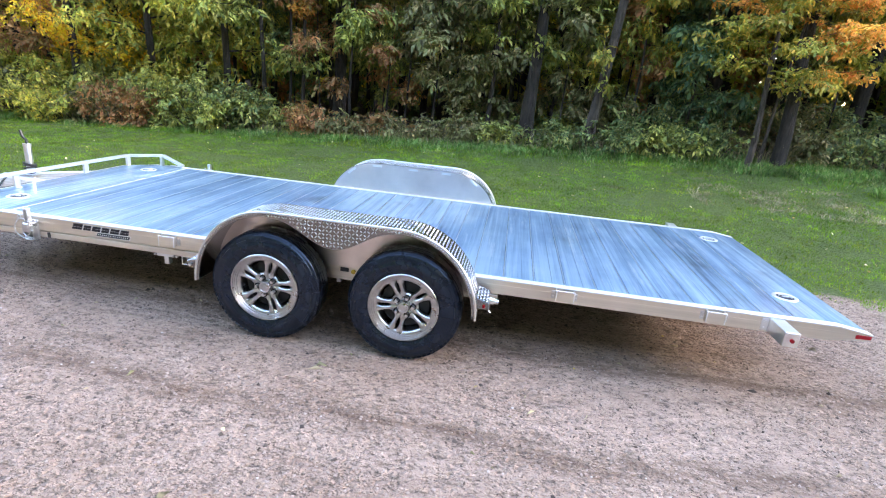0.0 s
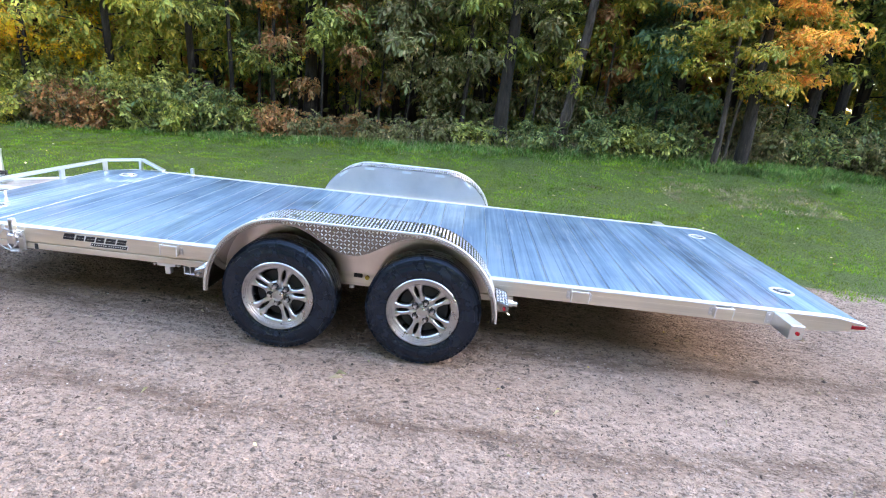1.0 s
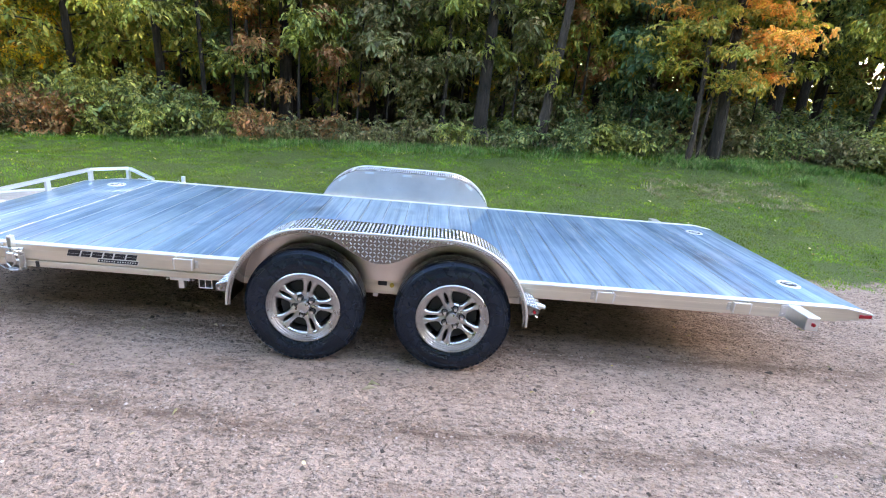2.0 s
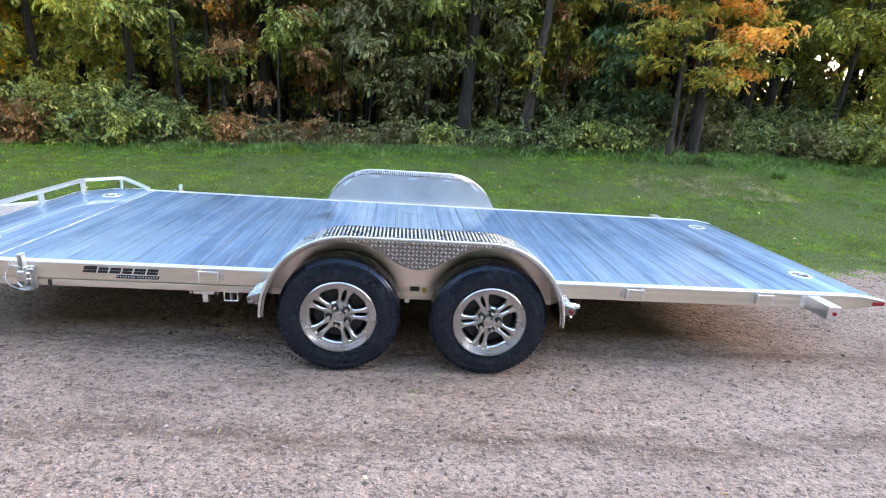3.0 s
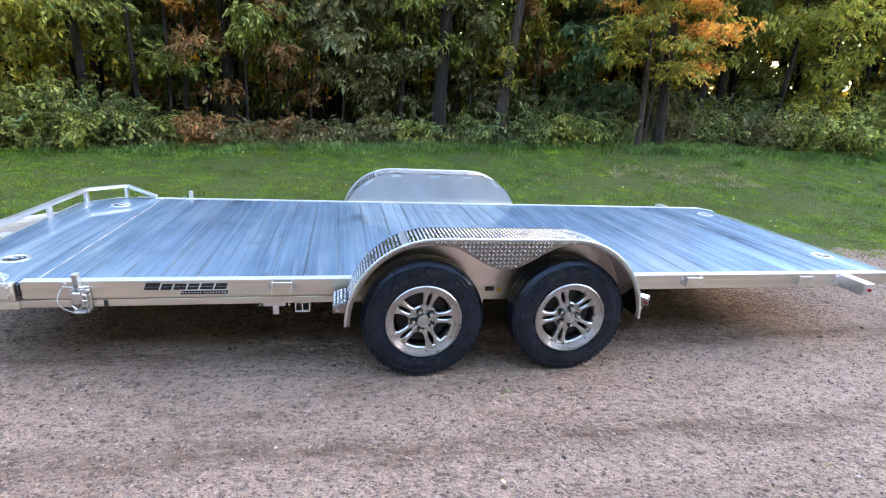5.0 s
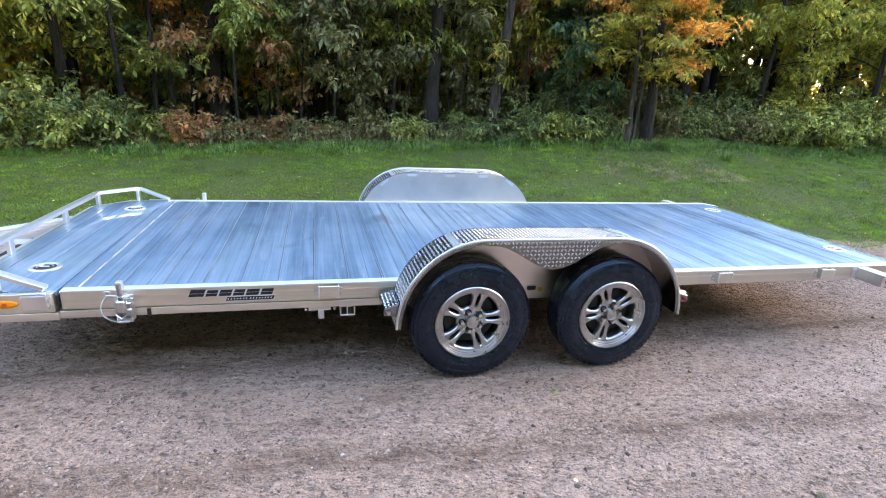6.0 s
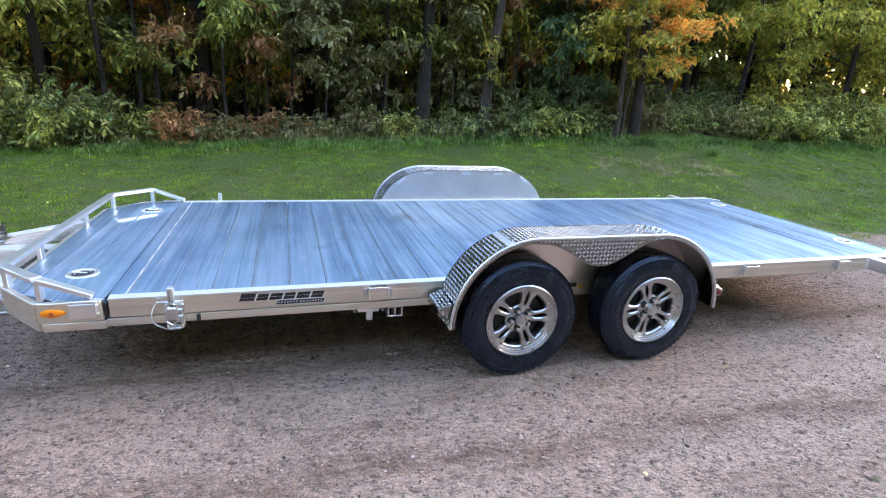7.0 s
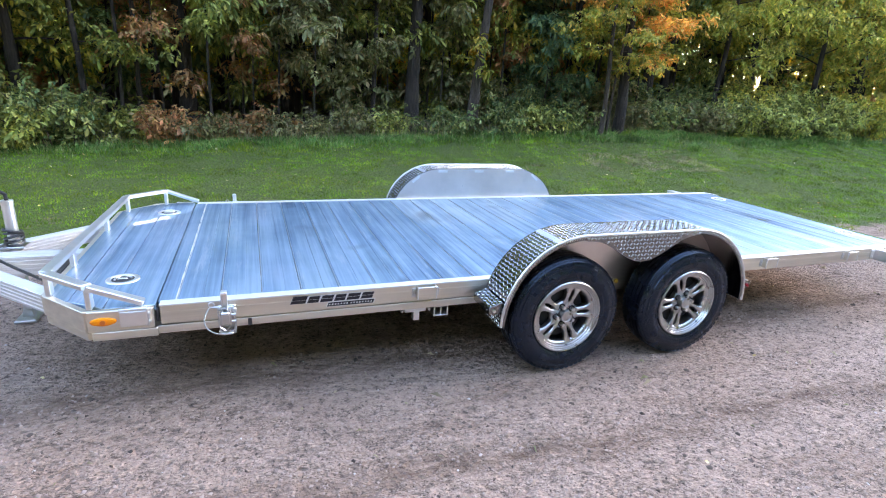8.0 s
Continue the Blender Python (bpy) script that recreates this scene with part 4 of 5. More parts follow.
def marker_lamp(side):
    """Oval amber marker on the front corner."""
    bm = bmesh.new()
    t = bmesh.new()
    turned(t, [(0.0001, -0.014), (0.6, -0.013), (0.9, -0.009), (1.0, 0.0)], 32)
    join(bm, t, Matrix.Translation((-2.258, -0.015, 0.458)) @ Matrix.Diagonal((0.052, 1, 0.019, 1)))
    ob = tpart("marker_lamp", sided(side, bm), AMBER, label="oval amber marker lamp", smooth=True)
    dot = bmesh.new()
    pipe(dot, [(-2.258, -0.026, 0.458), (-2.258, -0.031, 0.458)], 0.011, 14)
    part("lamp_centre", sided(side, dot), AMBER_DARK, ob, smooth=True)
    pl = bmesh.new()
    block(pl, -2.195, -2.085, -0.022, -0.014, 0.425, 0.498, 0.003)
    block(pl, -2.195, -2.075, -0.022, 0.0, 0.498, 0.512, 0.003)
    block(pl, -2.086, -2.078, -0.04, -0.008, 0.432, 0.515, 0.002)
    for z in (0.45, 0.49):
        bolt(pl, (-2.074, -0.03, z), 0.008, 0.008, "x", 1)
    tpart("hinge_plate", sided(side, pl), ALU_CAST, label="folded stop plate beside the deck split")
    for x0, x1 in ((-2.155, -2.142), (-2.075, -2.06), (-1.668, -1.650)):
        seam = bmesh.new()
        block(seam, x0, x1, -0.001, 0.008, 0.366, 0.402, 0.001)
        tpart("seam_block", sided(side, seam), STEEL_DARK)
    # black block added in the split; the gap's shade is its colour
    split_fill = bmesh.new()
    block(split_fill, SPLIT - 0.006, SPLIT + 0.006, -0.002, 0.030, 0.43, 0.490, 0.002)
    tpart("split_dark_fill", sided(side, split_fill), BLACK_PLASTIC, label="black filler for the dark of the deck split")


marker_lamp("near")
marker_lamp("far")


def maker_decal():
    """The maker's mark as plain slanted bars on a pale backing, with a dark bar below."""
    bm = bmesh.new()

    def slant(bm, x0, x1, z0, z1, y):
        k = 0.42 * (z1 - z0)
        prism(bm, [(x0, z0), (x1, z0), (x1 + k, z1), (x0 + k, z1)], "y", y - 0.0008, y)
    slant(bm, -1.4735, -1.0665, 0.4555, 0.4942, -0.0024)
    slant(bm, -1.297, -1.052, 0.4265, 0.4545, -0.0024)
    ob = tpart("maker_decal", bm, DECAL_WHITE, label="pale sticker with dark slanted bars")
    x = -1.470
    for i, w in enumerate((0.078, 0.060, 0.066, 0.060, 0.070, 0.066)):
        # each mark: two stacked slanted bars, a tall one and a low one
        tall = 0.039 if i == 0 else 0.0345
        b = bmesh.new()
        slant(b, x, x + w - 0.006, 0.4575, 0.4735, -0.0036)
        part("bar", b, INK, ob)
        b = bmesh.new()
        slant(b, x + 0.0072, x + w, 0.4752, 0.4575 + tall, -0.0036)
        part("bar", b, INK, ob)
        x += w + 0.003
    b = bmesh.new()
    slant(b, -1.292, -1.056, 0.4295, 0.4505, -0.0036)
    part("bar", b, INK, ob)
    for k in range(15):
        b = bmesh.new()
        u = -1.283 + k * 0.0148 + (0.006 if k > 6 else 0)
        slant(b, u, u + 0.0062, 0.4365, 0.4440, -0.0047)
        part("dash", b, DECAL_WHITE, ob)
    return ob


maker_decal()


# tongue, jack and coupler
def ribbed_beam(name, a, b, w, h, label=""):
    """An extruded bar whose sides carry five long ribs."""
    half, n = w / 2, 5
    side = []
    for k in range(n):
        z = -h / 2 + h * k / n
        side += [(half, z), (half, z + h / n * 0.12), (half + 0.004, z + h / n * 0.2), (half + 0.004, z + h / n * 0.8), (half, z + h / n * 0.88)]
    side.append((half, h / 2))
    outline = side + [(-y, z) for y, z in reversed(side)]
    a, b = Vector(a), Vector(b)
    bm, t = bmesh.new(), bmesh.new()
    prism(t, outline, "x", 0.0, (b - a).length)
    x = (b - a).normalized()
    y = Vector((0, 0, 1)).cross(x).normalized()
    join(bm, t, Matrix.Translation(a) @ Matrix((x, y, x.cross(y))).transposed().to_4x4())
    return tpart(name, bm, ALU_EDGE, label=label)


ribbed_beam("tongue_arm", (-2.50, 1.744, 0.417), (-3.16, 1.084, 0.417), 0.062, 0.10, "ribbed aluminium tongue arm")
ribbed_beam("tongue_arm", (-2.50, 0.306, 0.415), (-3.16, 0.966, 0.415), 0.062, 0.10, "ribbed aluminium tongue arm")
ribbed_beam("tongue_beam", (-2.40, 1.04, 0.40), (-3.80, 1.03, 0.40), 0.095, 0.12, "ribbed middle tongue beam")


def coupler():
    bm = bmesh.new()
    prism(bm, [(-3.74, 0.97), (-3.74, 1.09), (-3.95, 1.065), (-4.02, 1.03), (-3.95, 0.995)], "z", 0.40, 0.475, 0.006)
    block(bm, -3.93, -3.80, 1.012, 1.048, 0.475, 0.51, 0.005)
    tpart("coupler", bm, ZINC, label="zinc ball coupler")


coupler()


def jack():
    x, y = -2.965, 1.18
    bm = bmesh.new()
    pipe(bm, [(x, y, 0.30), (x, y, 0.72)], 0.030, 18)
    pipe(bm, [(x, y, 0.72), (x, y, 0.745)], 0.033, 18)
    ob = tpart("jack", bm, ALU_CAST, label="silver tongue jack with a coiled black cable", smooth=True)
    leg = bmesh.new()
    block(leg, x - 0.022, x + 0.022, y - 0.022, y + 0.022, 0.02, 0.32, 0.003)
    part("jack_leg", leg, ALU_CAST, ob)
    foot = bmesh.new()
    block(foot, x - 0.055, x + 0.06, y - 0.095, y + 0.085, -0.006, 0.014, 0.005)
    prism(foot, [(x - 0.03, 0.012), (x + 0.03, 0.012), (x + 0.022, 0.06), (x - 0.022, 0.06)], "y", y - 0.026, y + 0.026)
    part("jack_foot", foot, ZINC, ob)
    crank = bmesh.new()
    pipe(crank, [(x, y, 0.745), (x, y, 0.78), (x - 0.03, y, 0.80), (x - 0.05, y, 0.86)], 0.011, 8)
    part("crank", crank, BLACK_PLASTIC, ob, smooth=True)
    plate = bmesh.new()
    block(plate, x - 0.06, x + 0.06, y - 0.055, y + 0.055, 0.460, 0.474, 0.003)
    part("mount_plate", plate, ZINC, ob)
    coil = bmesh.new()
    rng = random.Random(4)
    for k in range(5):
        z = 0.49 + 0.018 * k
        pipe(coil, [(x + (0.042 + 0.006 * rng.random()) * math.cos(w), y + (0.042 + 0.006 * rng.random()) * math.sin(w), z + 0.012 * math.sin(w + k)) for w in np.linspace(0, math.tau, 16)], 0.0075, 6)
    part("cable_coil", coil, BLACK_PLASTIC, ob, "coiled black cable", smooth=True)
    lead = bmesh.new()
    pipe(lead, [(x - 0.03, y - 0.045, 0.49), (x - 0.09, y - 0.12, 0.475), (x + 0.0, y - 0.26, 0.47), (x + 0.16, y - 0.45, 0.468), (-2.56, 0.46, 0.465)], 0.008, 6)
    part("cable_lead", lead, BLACK_PLASTIC, ob, smooth=True)


jack()


def dark_slab():
    # black slab added for the dark patch between stop rail and deck
    bm = bmesh.new()
    block(bm, -2.588, -2.557, 0.52, 0.82, 0.42, 0.505, 0.006)
    tpart("dark_slab", bm, BLACK_PLASTIC, label="black slab filling the dark patch behind the stop rail")


dark_slab()


# ---- vegetation ----
def leaflet(length, width, fold=0.25, curl=0.2):
    """One leaf blade, widest towards its tip, folded along the midrib, along +x."""
    l, w = length, width / 2
    half = [(0.28 * l, 0.62 * w, 0.62 * w * fold), (0.64 * l, w, w * fold - 0.1 * curl * l)]
    return (np.array([(0, 0, 0)] + half + [(l, 0, -curl * 0.3 * l)] + [(x, -y, z) for x, y, z in reversed(half)]), [(0, 1, 2), (0, 2, 3), (0, 3, 4), (0, 4, 5)])


def rot(ax, ay, az):
    ca, sa, cb, sb, cg, sg = math.cos(ax), math.sin(ax), math.cos(ay), math.sin(ay), math.cos(az), math.sin(az)
    return np.array([[cb * cg, sa * sb * cg - ca * sg, ca * sb * cg + sa * sg], [cb * sg, sa * sb * sg + ca * cg, ca * sb * sg - sa * cg], [-sb, sa * cb, ca * cb]])


def spray(rng, pairs, length, width, droop, gap):
    """A compound leaf or leafy twig end: pairs of leaves and one at the tip, drooping."""
    vs, fs, base = [], [], 0
    at = np.zeros(3)
    pitch = rng.uniform(-0.1, 0.35)
    for i in range(pairs + 1):
        for s in ((-1, 1) if i < pairs else (0,)):
            k = rng.uniform(0.75, 1.15) * (0.75 + 0.4 * i / max(1, pairs))
            v, f = leaflet(length * k, width * k, rng.uniform(0.1, 0.5), rng.uniform(0.1, 0.9))
            v = v @ rot(rng.uniform(-0.4, 0.4), pitch + rng.uniform(-0.2, 0.5), s * rng.uniform(0.7, 1.1)).T + at
            vs.append(v)
            fs += [tuple(a + base for a in q) for q in f]
            base += len(v)
        at = at + np.array((math.cos(pitch), 0, -math.sin(pitch))) * gap
        pitch += droop
    return np.concatenate(vs), np.array(fs)


def spray_set(seed, count, **kw):
    rng = random.Random(seed)
    return [spray(rng, **kw) for _ in range(count)]


BROAD = spray_set(1, 9, pairs=2, length=0.132, width=0.055, droop=0.26, gap=0.06)
HICKORY = spray_set(4, 9, pairs=3, length=0.155, width=0.058, droop=0.22, gap=0.055)
FINE = spray_set(2, 9, pairs=2, length=0.092, width=0.045, droop=0.18, gap=0.05)
SMALL = spray_set(3, 9, pairs=3, length=0.085, width=0.046, droop=0.10, gap=0.045)
LARGE = spray_set(5, 7, pairs=2, length=0.24, width=0.13, droop=0.25, gap=0.10)


class Foliage:
    """Gathers leaf sprays, then becomes one mesh."""

    def __init__(self):
        self.v, self.f, self.n = [], [], 0

    def put(self, rng, kit, at, way, scale=1.0, flat=1.0):
        v, f = kit[rng.randrange(len(kit))]
        m = rot(flat * rng.uniform(-0.7, 0.7), flat * rng.uniform(-0.5, 0.7), way)
        self.v.append(v @ m.T * (scale * rng.uniform(0.75, 1.25)) + np.array(at))
        self.f.append(f + self.n)
        self.n += len(v)

    def mesh(self, name, material):
        v, f = np.concatenate(self.v), np.concatenate(self.f)
        me = bpy.data.meshes.new(name)
        me.vertices.add(len(v))
        me.vertices.foreach_set("co", v.astype(np.float32).ravel())
        me.loops.add(f.size)
        me.loops.foreach_set("vertex_index", f.astype(np.int32).ravel())
        me.polygons.add(len(f))
        me.polygons.foreach_set("loop_start", np.arange(0, f.size, f.shape[1], dtype=np.int32))
        me.update(calc_edges=True)
        me.materials.append(material)
        return me


def limb(rng, bm, start, way, length, lift, r, droop=0.0, n=5):
    """A crooked tapering limb; returns its points."""
    pts = [Vector(start)]
    d = Vector((math.cos(way), math.sin(way), lift)).normalized()
    for i in range(n):
        d = (d + Vector((rng.uniform(-0.22, 0.22), rng.uniform(-0.22, 0.22), rng.uniform(-0.15, 0.18) - droop))).normalized()
        pts.append(pts[-1] + d * length / n)
    pipe(bm, pts, [r * (1 - 0.8 * i / n) for i in range(n + 1)], 5)
    return pts


def tree(x, y, height, radius, leaves, seed, lean=(0.0, 0.0), first=1.2, reach=1.6, limbs=16, kit=None, bark_mat=None, dense=2.3, label="", name="tree", tiers=False, side=None):
    """A tapered trunk, crooked limbs and a crown of leaf sprays in clumps round the limbs.
    leaves: the crown's material; tiers: level fans of leaves; side: the way most limbs reach."""
    rng = random.Random(seed)
    z0 = rise(x, y) - 0.08
    root = tagged(new(name), label or "tree at the edge of the wood", "tree", group="trees of the wood edge")
    root.location = (x, y, z0)
    height = min(height, 8.2 if -9.5 < x < 9 else 6.2)
    bm = bmesh.new()
    pts, n = [], 12
    for i in range(n + 1):
        u = i / n
        pts.append(Vector((lean[0] * u * height + 0.03 * math.sin(u * 7 + seed), lean[1] * u * height + 0.03 * math.cos(u * 6 + seed), u * height)))
    pts[0] = Vector((0, 0, 0))
    pipe(bm, pts, [radius * (1.16 if i == 0 else (1.04 if i == 1 else 1.0 - 0.7 * i / n)) for i in range(n + 1)], 12)
    part("trunk", bm, bark_mat or BARK, root, smooth=True)
    crown = Foliage()

    def along(h):
        u = min(0.999, h / height) * n
        i = int(u)
        return pts[i].lerp(pts[i + 1], u - i)
    for k in range(limbs):
        u = (k + rng.random()) / limbs
        h = first + (height - first) * u * 0.97
        way = k * 2.4 + rng.uniform(-0.5, 0.5)
        if side is not None and k % 4:
            way = side + rng.uniform(-1.1, 1.1)
        length = reach * (1.0 - 0.45 * u) * rng.uniform(0.6, 1.15)
        lb = bmesh.new()
        lp = limb(rng, lb, along(h), way, length, rng.uniform(-0.05, 0.16) if tiers else rng.uniform(0.05, 0.5), max(0.007, radius * 0.24 * (1 - 0.6 * u)), 0.02 if tiers else 0.06)
        part("limb", lb, bark_mat or BARK, root)
        coarse = 1.0 if h < 3.6 else 1.7
        clumps = max(3, int((3.0 + 4.0 * length) / coarse))
        for c in range(clumps):
            j = rng.uniform(1.2, 4.999)
            i = int(j)
            spread = (0.20 if tiers else 0.24) * (0.6 + 0.5 * min(length, 1.6))
            p = lp[i].lerp(lp[i + 1], j - i) + Vector((rng.gauss(0, 0.5), rng.gauss(0, 0.5), rng.gauss(0, 0.2 if tiers else 0.45))) * spread
            for _ in range(int(7.5 * dense)):
                off = Vector((rng.gauss(0, 0.55), rng.gauss(0, 0.55), rng.gauss(-0.1, 0.22 if tiers else 0.36))) * spread
                crown.put(rng, kit or BROAD, p + off, rng.uniform(0, math.tau), rng.uniform(0.7, 1.05) * coarse ** 0.7, 0.8 if tiers else 1.0)
    part("crown", crown.mesh("crown", leaves), leaves, root)
    return root


def bush(x, y, w, h, leaves, seed, stems=16, kit=FINE, dense=1.0, label="", name="bush"):
    """Arching stems from one foot with leaf sprays along them."""
    rng = random.Random(seed)
    root = tagged(new(name), label or "leafy bush at the edge of the wood", "bush", group="bushes along the wood edge")
    root.location = (x, y, rise(x, y) - 0.05)
    st = bmesh.new()
    crown = Foliage()
    for k in range(stems):
        way = rng.uniform(0, math.tau)
        out = rng.uniform(0.1, 1.0)
        foot = Vector((math.cos(way) * w * 0.25 * out, math.sin(way) * w * 0.18 * out, 0))
        tall = h * rng.uniform(0.65, 1.05) * (1 - 0.35 * out)
        pts = [foot + Vector((math.cos(way) * w * 0.5 * out * u ** 1.4, math.sin(way) * w * 0.4 * out * u ** 1.4, tall * (1.25 * u - 0.25 * u * u)))for u in (0, 0.25, 0.5, 0.75, 1.0)]
        pipe(st, pts, [0.010, 0.009, 0.007, 0.005, 0.003], 4)
        for _ in range(int((8 + 12 * tall) * dense)):
            j = rng.uniform(0.35, 3.999)
            i = int(j)
            p = pts[i].lerp(pts[i + 1], j - i) + Vector((rng.gauss(0, 0.08), rng.gauss(0, 0.08), rng.gauss(0, 0.06)))
            crown.put(rng, kit, p, rng.uniform(0, math.tau))
    part("stem", st, TWIG, root)
    part("leaves", crown.mesh("leaves", leaves), leaves, root)
    return root


SAPLING_LABEL = {"leaf_green": "thin green sapling between the trunks", "leaf_deep_green": "thin deep green sapling in the shade", "leaf_drab": "thin sapling with dull curled leaves", "leaf_olive": "thin olive-green sapling between the trunks", "leaf_rust": "thin sapling with brown leaves"}
# trunks and young trees that stand at the front of the wood
tree(1.60, 8.25, 11.0, 0.145, LEAF_GREEN, 11, (0.012, 0.01), 2.5, 1.9, 16, label="straight dark-barked tree with green leaves")
tree(2.84, 8.0, 10.5, 0.108, LEAF_MAPLE, 12, (0.075, 0.0), 3.5, 1.6, 12, bark_mat=BARK_GREY, label="slim grey leaning tree trunk")
tree(-2.75, 8.9, 11.5, 0.145, LEAF_GREEN, 13, (0.0, 0.01), 2.3, 1.9, 16, HICKORY, label="thick dark trunk with broad drooping leaves")
tree(5.70, 7.3, 5.0, 0.055, LEAF_MAPLE, 14, (-0.03, -0.02), 1.4, 1.35, 19, SMALL, BARK_GREY, 1.5, label="slender maple sapling turning yellow", tiers=True, side=-2.2)
tree(6.28, 7.45, 9.5, 0.115, LEAF_GREEN, 15, (-0.035, 0.0), 3.4, 1.8, 14, label="rough-barked tree behind the maple sapling")
tree(5.95, 7.45, 4.8, 0.03, LEAF_ORANGE, 16, (0.02, -0.07), 1.75, 1.6, 14, SMALL, BARK_GREY, 1.35, label="young maple with orange autumn leaves", tiers=True, side=-0.5)
tree(-3.45, 8.6, 7.5, 0.045, LEAF_RUST, 17, (0.0, -0.02), 1.7, 0.75, 11, FINE, label="small tree with rusty leaves")
tree(-3.75, 8.5, 6.2, 0.035, LEAF_ORANGE, 18, (0, 0), 2.55, 0.55, 8, FINE, label="thin tree with an orange top")
tree(-5.3, 8.6, 8.0, 0.09, LEAF_OLIVE, 19, (0.0, -0.04), 1.5, 2.0, 22, label="olive-green broadleaf tree hanging over the grass")
tree(-4.3, 8.4, 8.0, 0.05, LEAF_GREEN, 39, (0.0, -0.03), 1.6, 1.6, 18, label="green broadleaf tree with long drooping twigs")
tree(-7.0, 8.4, 8.0, 0.09, LEAF_OLIVE, 20, (0.02, -0.04), 1.3, 2.0, 22, label="yellow-green broadleaf tree with drooping branches")
tree(-8.7, 8.2, 8.0, 0.10, LEAF_YELLOW, 21, (0, -0.03), 1.4, 1.5, 24, FINE, dense=3.0, label="tree with golden autumn leaves")
tree(-10.6, 8.6, 8.5, 0.10, LEAF_RUST, 22, (0, 0), 1.2, 2.2, 20, label="tree with brown-orange leaves")
tree(-12.6, 8.8, 8.5, 0.12, LEAF_OLIVE, 23, (0, 0), 1.2, 2.4, 20, label="olive-green tree far along the edge")
tree(0.75, 8.3, 7.0, 0.05, LEAF_GREEN, 25, (0.01, -0.03), 2.0, 1.35, 14, HICKORY, label="green broadleaf tree in front of dark trunks")
tree(4.3, 9.4, 8.5, 0.08, LEAF_ORANGE, 28, (-0.01, -0.02), 3.1, 1.1, 9, FINE, label="tree with an orange crown")
tree(5.62, 9.7, 9.5, 0.17, LEAF_GREEN, 29, (0, 0), 3.0, 1.6, 10, label="dark trunk behind the undergrowth")
tree(8.25, 9.0, 9.0, 0.15, LEAF_GREEN, 30, (0, -0.01), 2.2, 2.0, 15, label="dark-trunked green tree beside the maple")
tree(9.0, 9.3, 9.0, 0.12, LEAF_BLUE, 40, (0.03, 0), 2.0, 1.8, 13, label="leaning dark-trunked tree in the wood")
tree(10.2, 8.6, 9.0, 0.07, LEAF_OLIVE, 31, (0, -0.02), 1.7, 2.0, 17, label="green tree with spreading drooping limbs")
tree(10.3, 10.6, 9.0, 0.10, LEAF_GREEN, 45, (0.02, 0), 1.3, 2.0, 20, label="green tree deeper in the wood")
tree(12.9, 11.0, 9.0, 0.10, LEAF_OLIVE, 46, (-0.02, 0), 1.2, 2.0, 18, label="olive-green tree deeper in the wood")
tree(12.3, 9.4, 9.0, 0.15, LEAF_OLIVE, 32, (-0.06, 0), 2.3, 2.1, 15, label="leaning trunk under olive leaves")
tree(13.6, 8.4, 9.0, 0.08, LEAF_OLIVE, 33, (0, 0), 1.5, 2.1, 17, label="olive-green tree along the wood edge")
tree(15.6, 8.5, 9.0, 0.12, LEAF_MAPLE, 34, (0, 0), 1.4, 2.4, 18, label="yellow-green tree along the wood edge")
tree(18.0, 8.6, 9.0, 0.12, LEAF_OLIVE, 41, (0, 0), 1.2, 2.4, 18, label="olive-green tree along the wood edge")
tree(-2.25, 8.3, 5.5, 0.028, LEAF_GREEN, 35, (0, -0.02), 1.65, 0.85, 13, HICKORY, label="young tree with drooping compound leaves")
tree(-1.05, 8.5, 5.0, 0.025, LEAF_DRAB, 36, (0.01, -0.02), 1.35, 0.75, 12, label="young tree with dull brownish leaves")
tree(0.0, 8.4, 4.5, 0.022, LEAF_DRAB, 42, (0.01, -0.02), 0.95, 0.8, 11, label="thin sapling with dull curled leaves")
tree(2.1, 8.8, 6.0, 0.03, LEAF_GREEN, 37, (0, -0.02), 1.8, 1.0, 12, label="young green tree between two trunks")
tree(2.95, 7.85, 2.2, 0.014, LEAF_MAPLE, 43, (-0.04, 0.0), 1.3, 0.55, 4, BROAD, TWIG, 0.6, label="thin sapling with a few yellow leaves", tiers=True)
tree(3.7, 8.5, 5.0, 0.03, LEAF_MAPLE, 44, (0.0, -0.02), 1.9, 0.9, 9, label="young tree with yellow-green leaves")
tree(4.75, 8.3, 4.0, 0.025, LEAF_TEAL, 38, (0, -0.02), 1.0, 0.9, 12, HICKORY, label="young blue-green tree in the undergrowth")

# thin understorey saplings between the trunks
for i, (x, y, lf, first) in enumerate(((-1.7, 9.0, LEAF_GREEN, 1.3), (-0.55, 8.9, LEAF_BLUE, 1.5), (0.25, 9.2, LEAF_GREEN, 1.2), (1.15, 8.7, LEAF_DRAB, 0.7), (1.35, 9.4, LEAF_OLIVE, 1.6), (2.3, 8.4, LEAF_DRAB, 0.8), (3.15, 9.2, LEAF_GREEN, 1.0), (3.6, 8.9, LEAF_RUST, 1.4), (4.6, 9.2, LEAF_GREEN, 1.2), (6.9, 9.0, LEAF_GREEN, 1.6), (7.5, 8.5, LEAF_OLIVE, 1.8), (-4.0, 9.4, LEAF_BLUE, 0.8), (-1.5, 8.6, LEAF_RUST, 0.75), (-0.4, 8.25, LEAF_DRAB, 0.65), (0.7, 8.7, LEAF_DRAB, 0.6), (-3.15, 8.7, LEAF_RUST, 0.9), (-2.0, 9.3, LEAF_GREEN, 0.9), (5.2, 8.9, LEAF_DRAB, 0.8))):
    tree(x, y, 4.8, 0.02, lf, 300 + i, (0.0, -0.01), first, 0.95, 9, HICKORY if i % 3 else BROAD, dense=1.9, label=SAPLING_LABEL[lf.name])

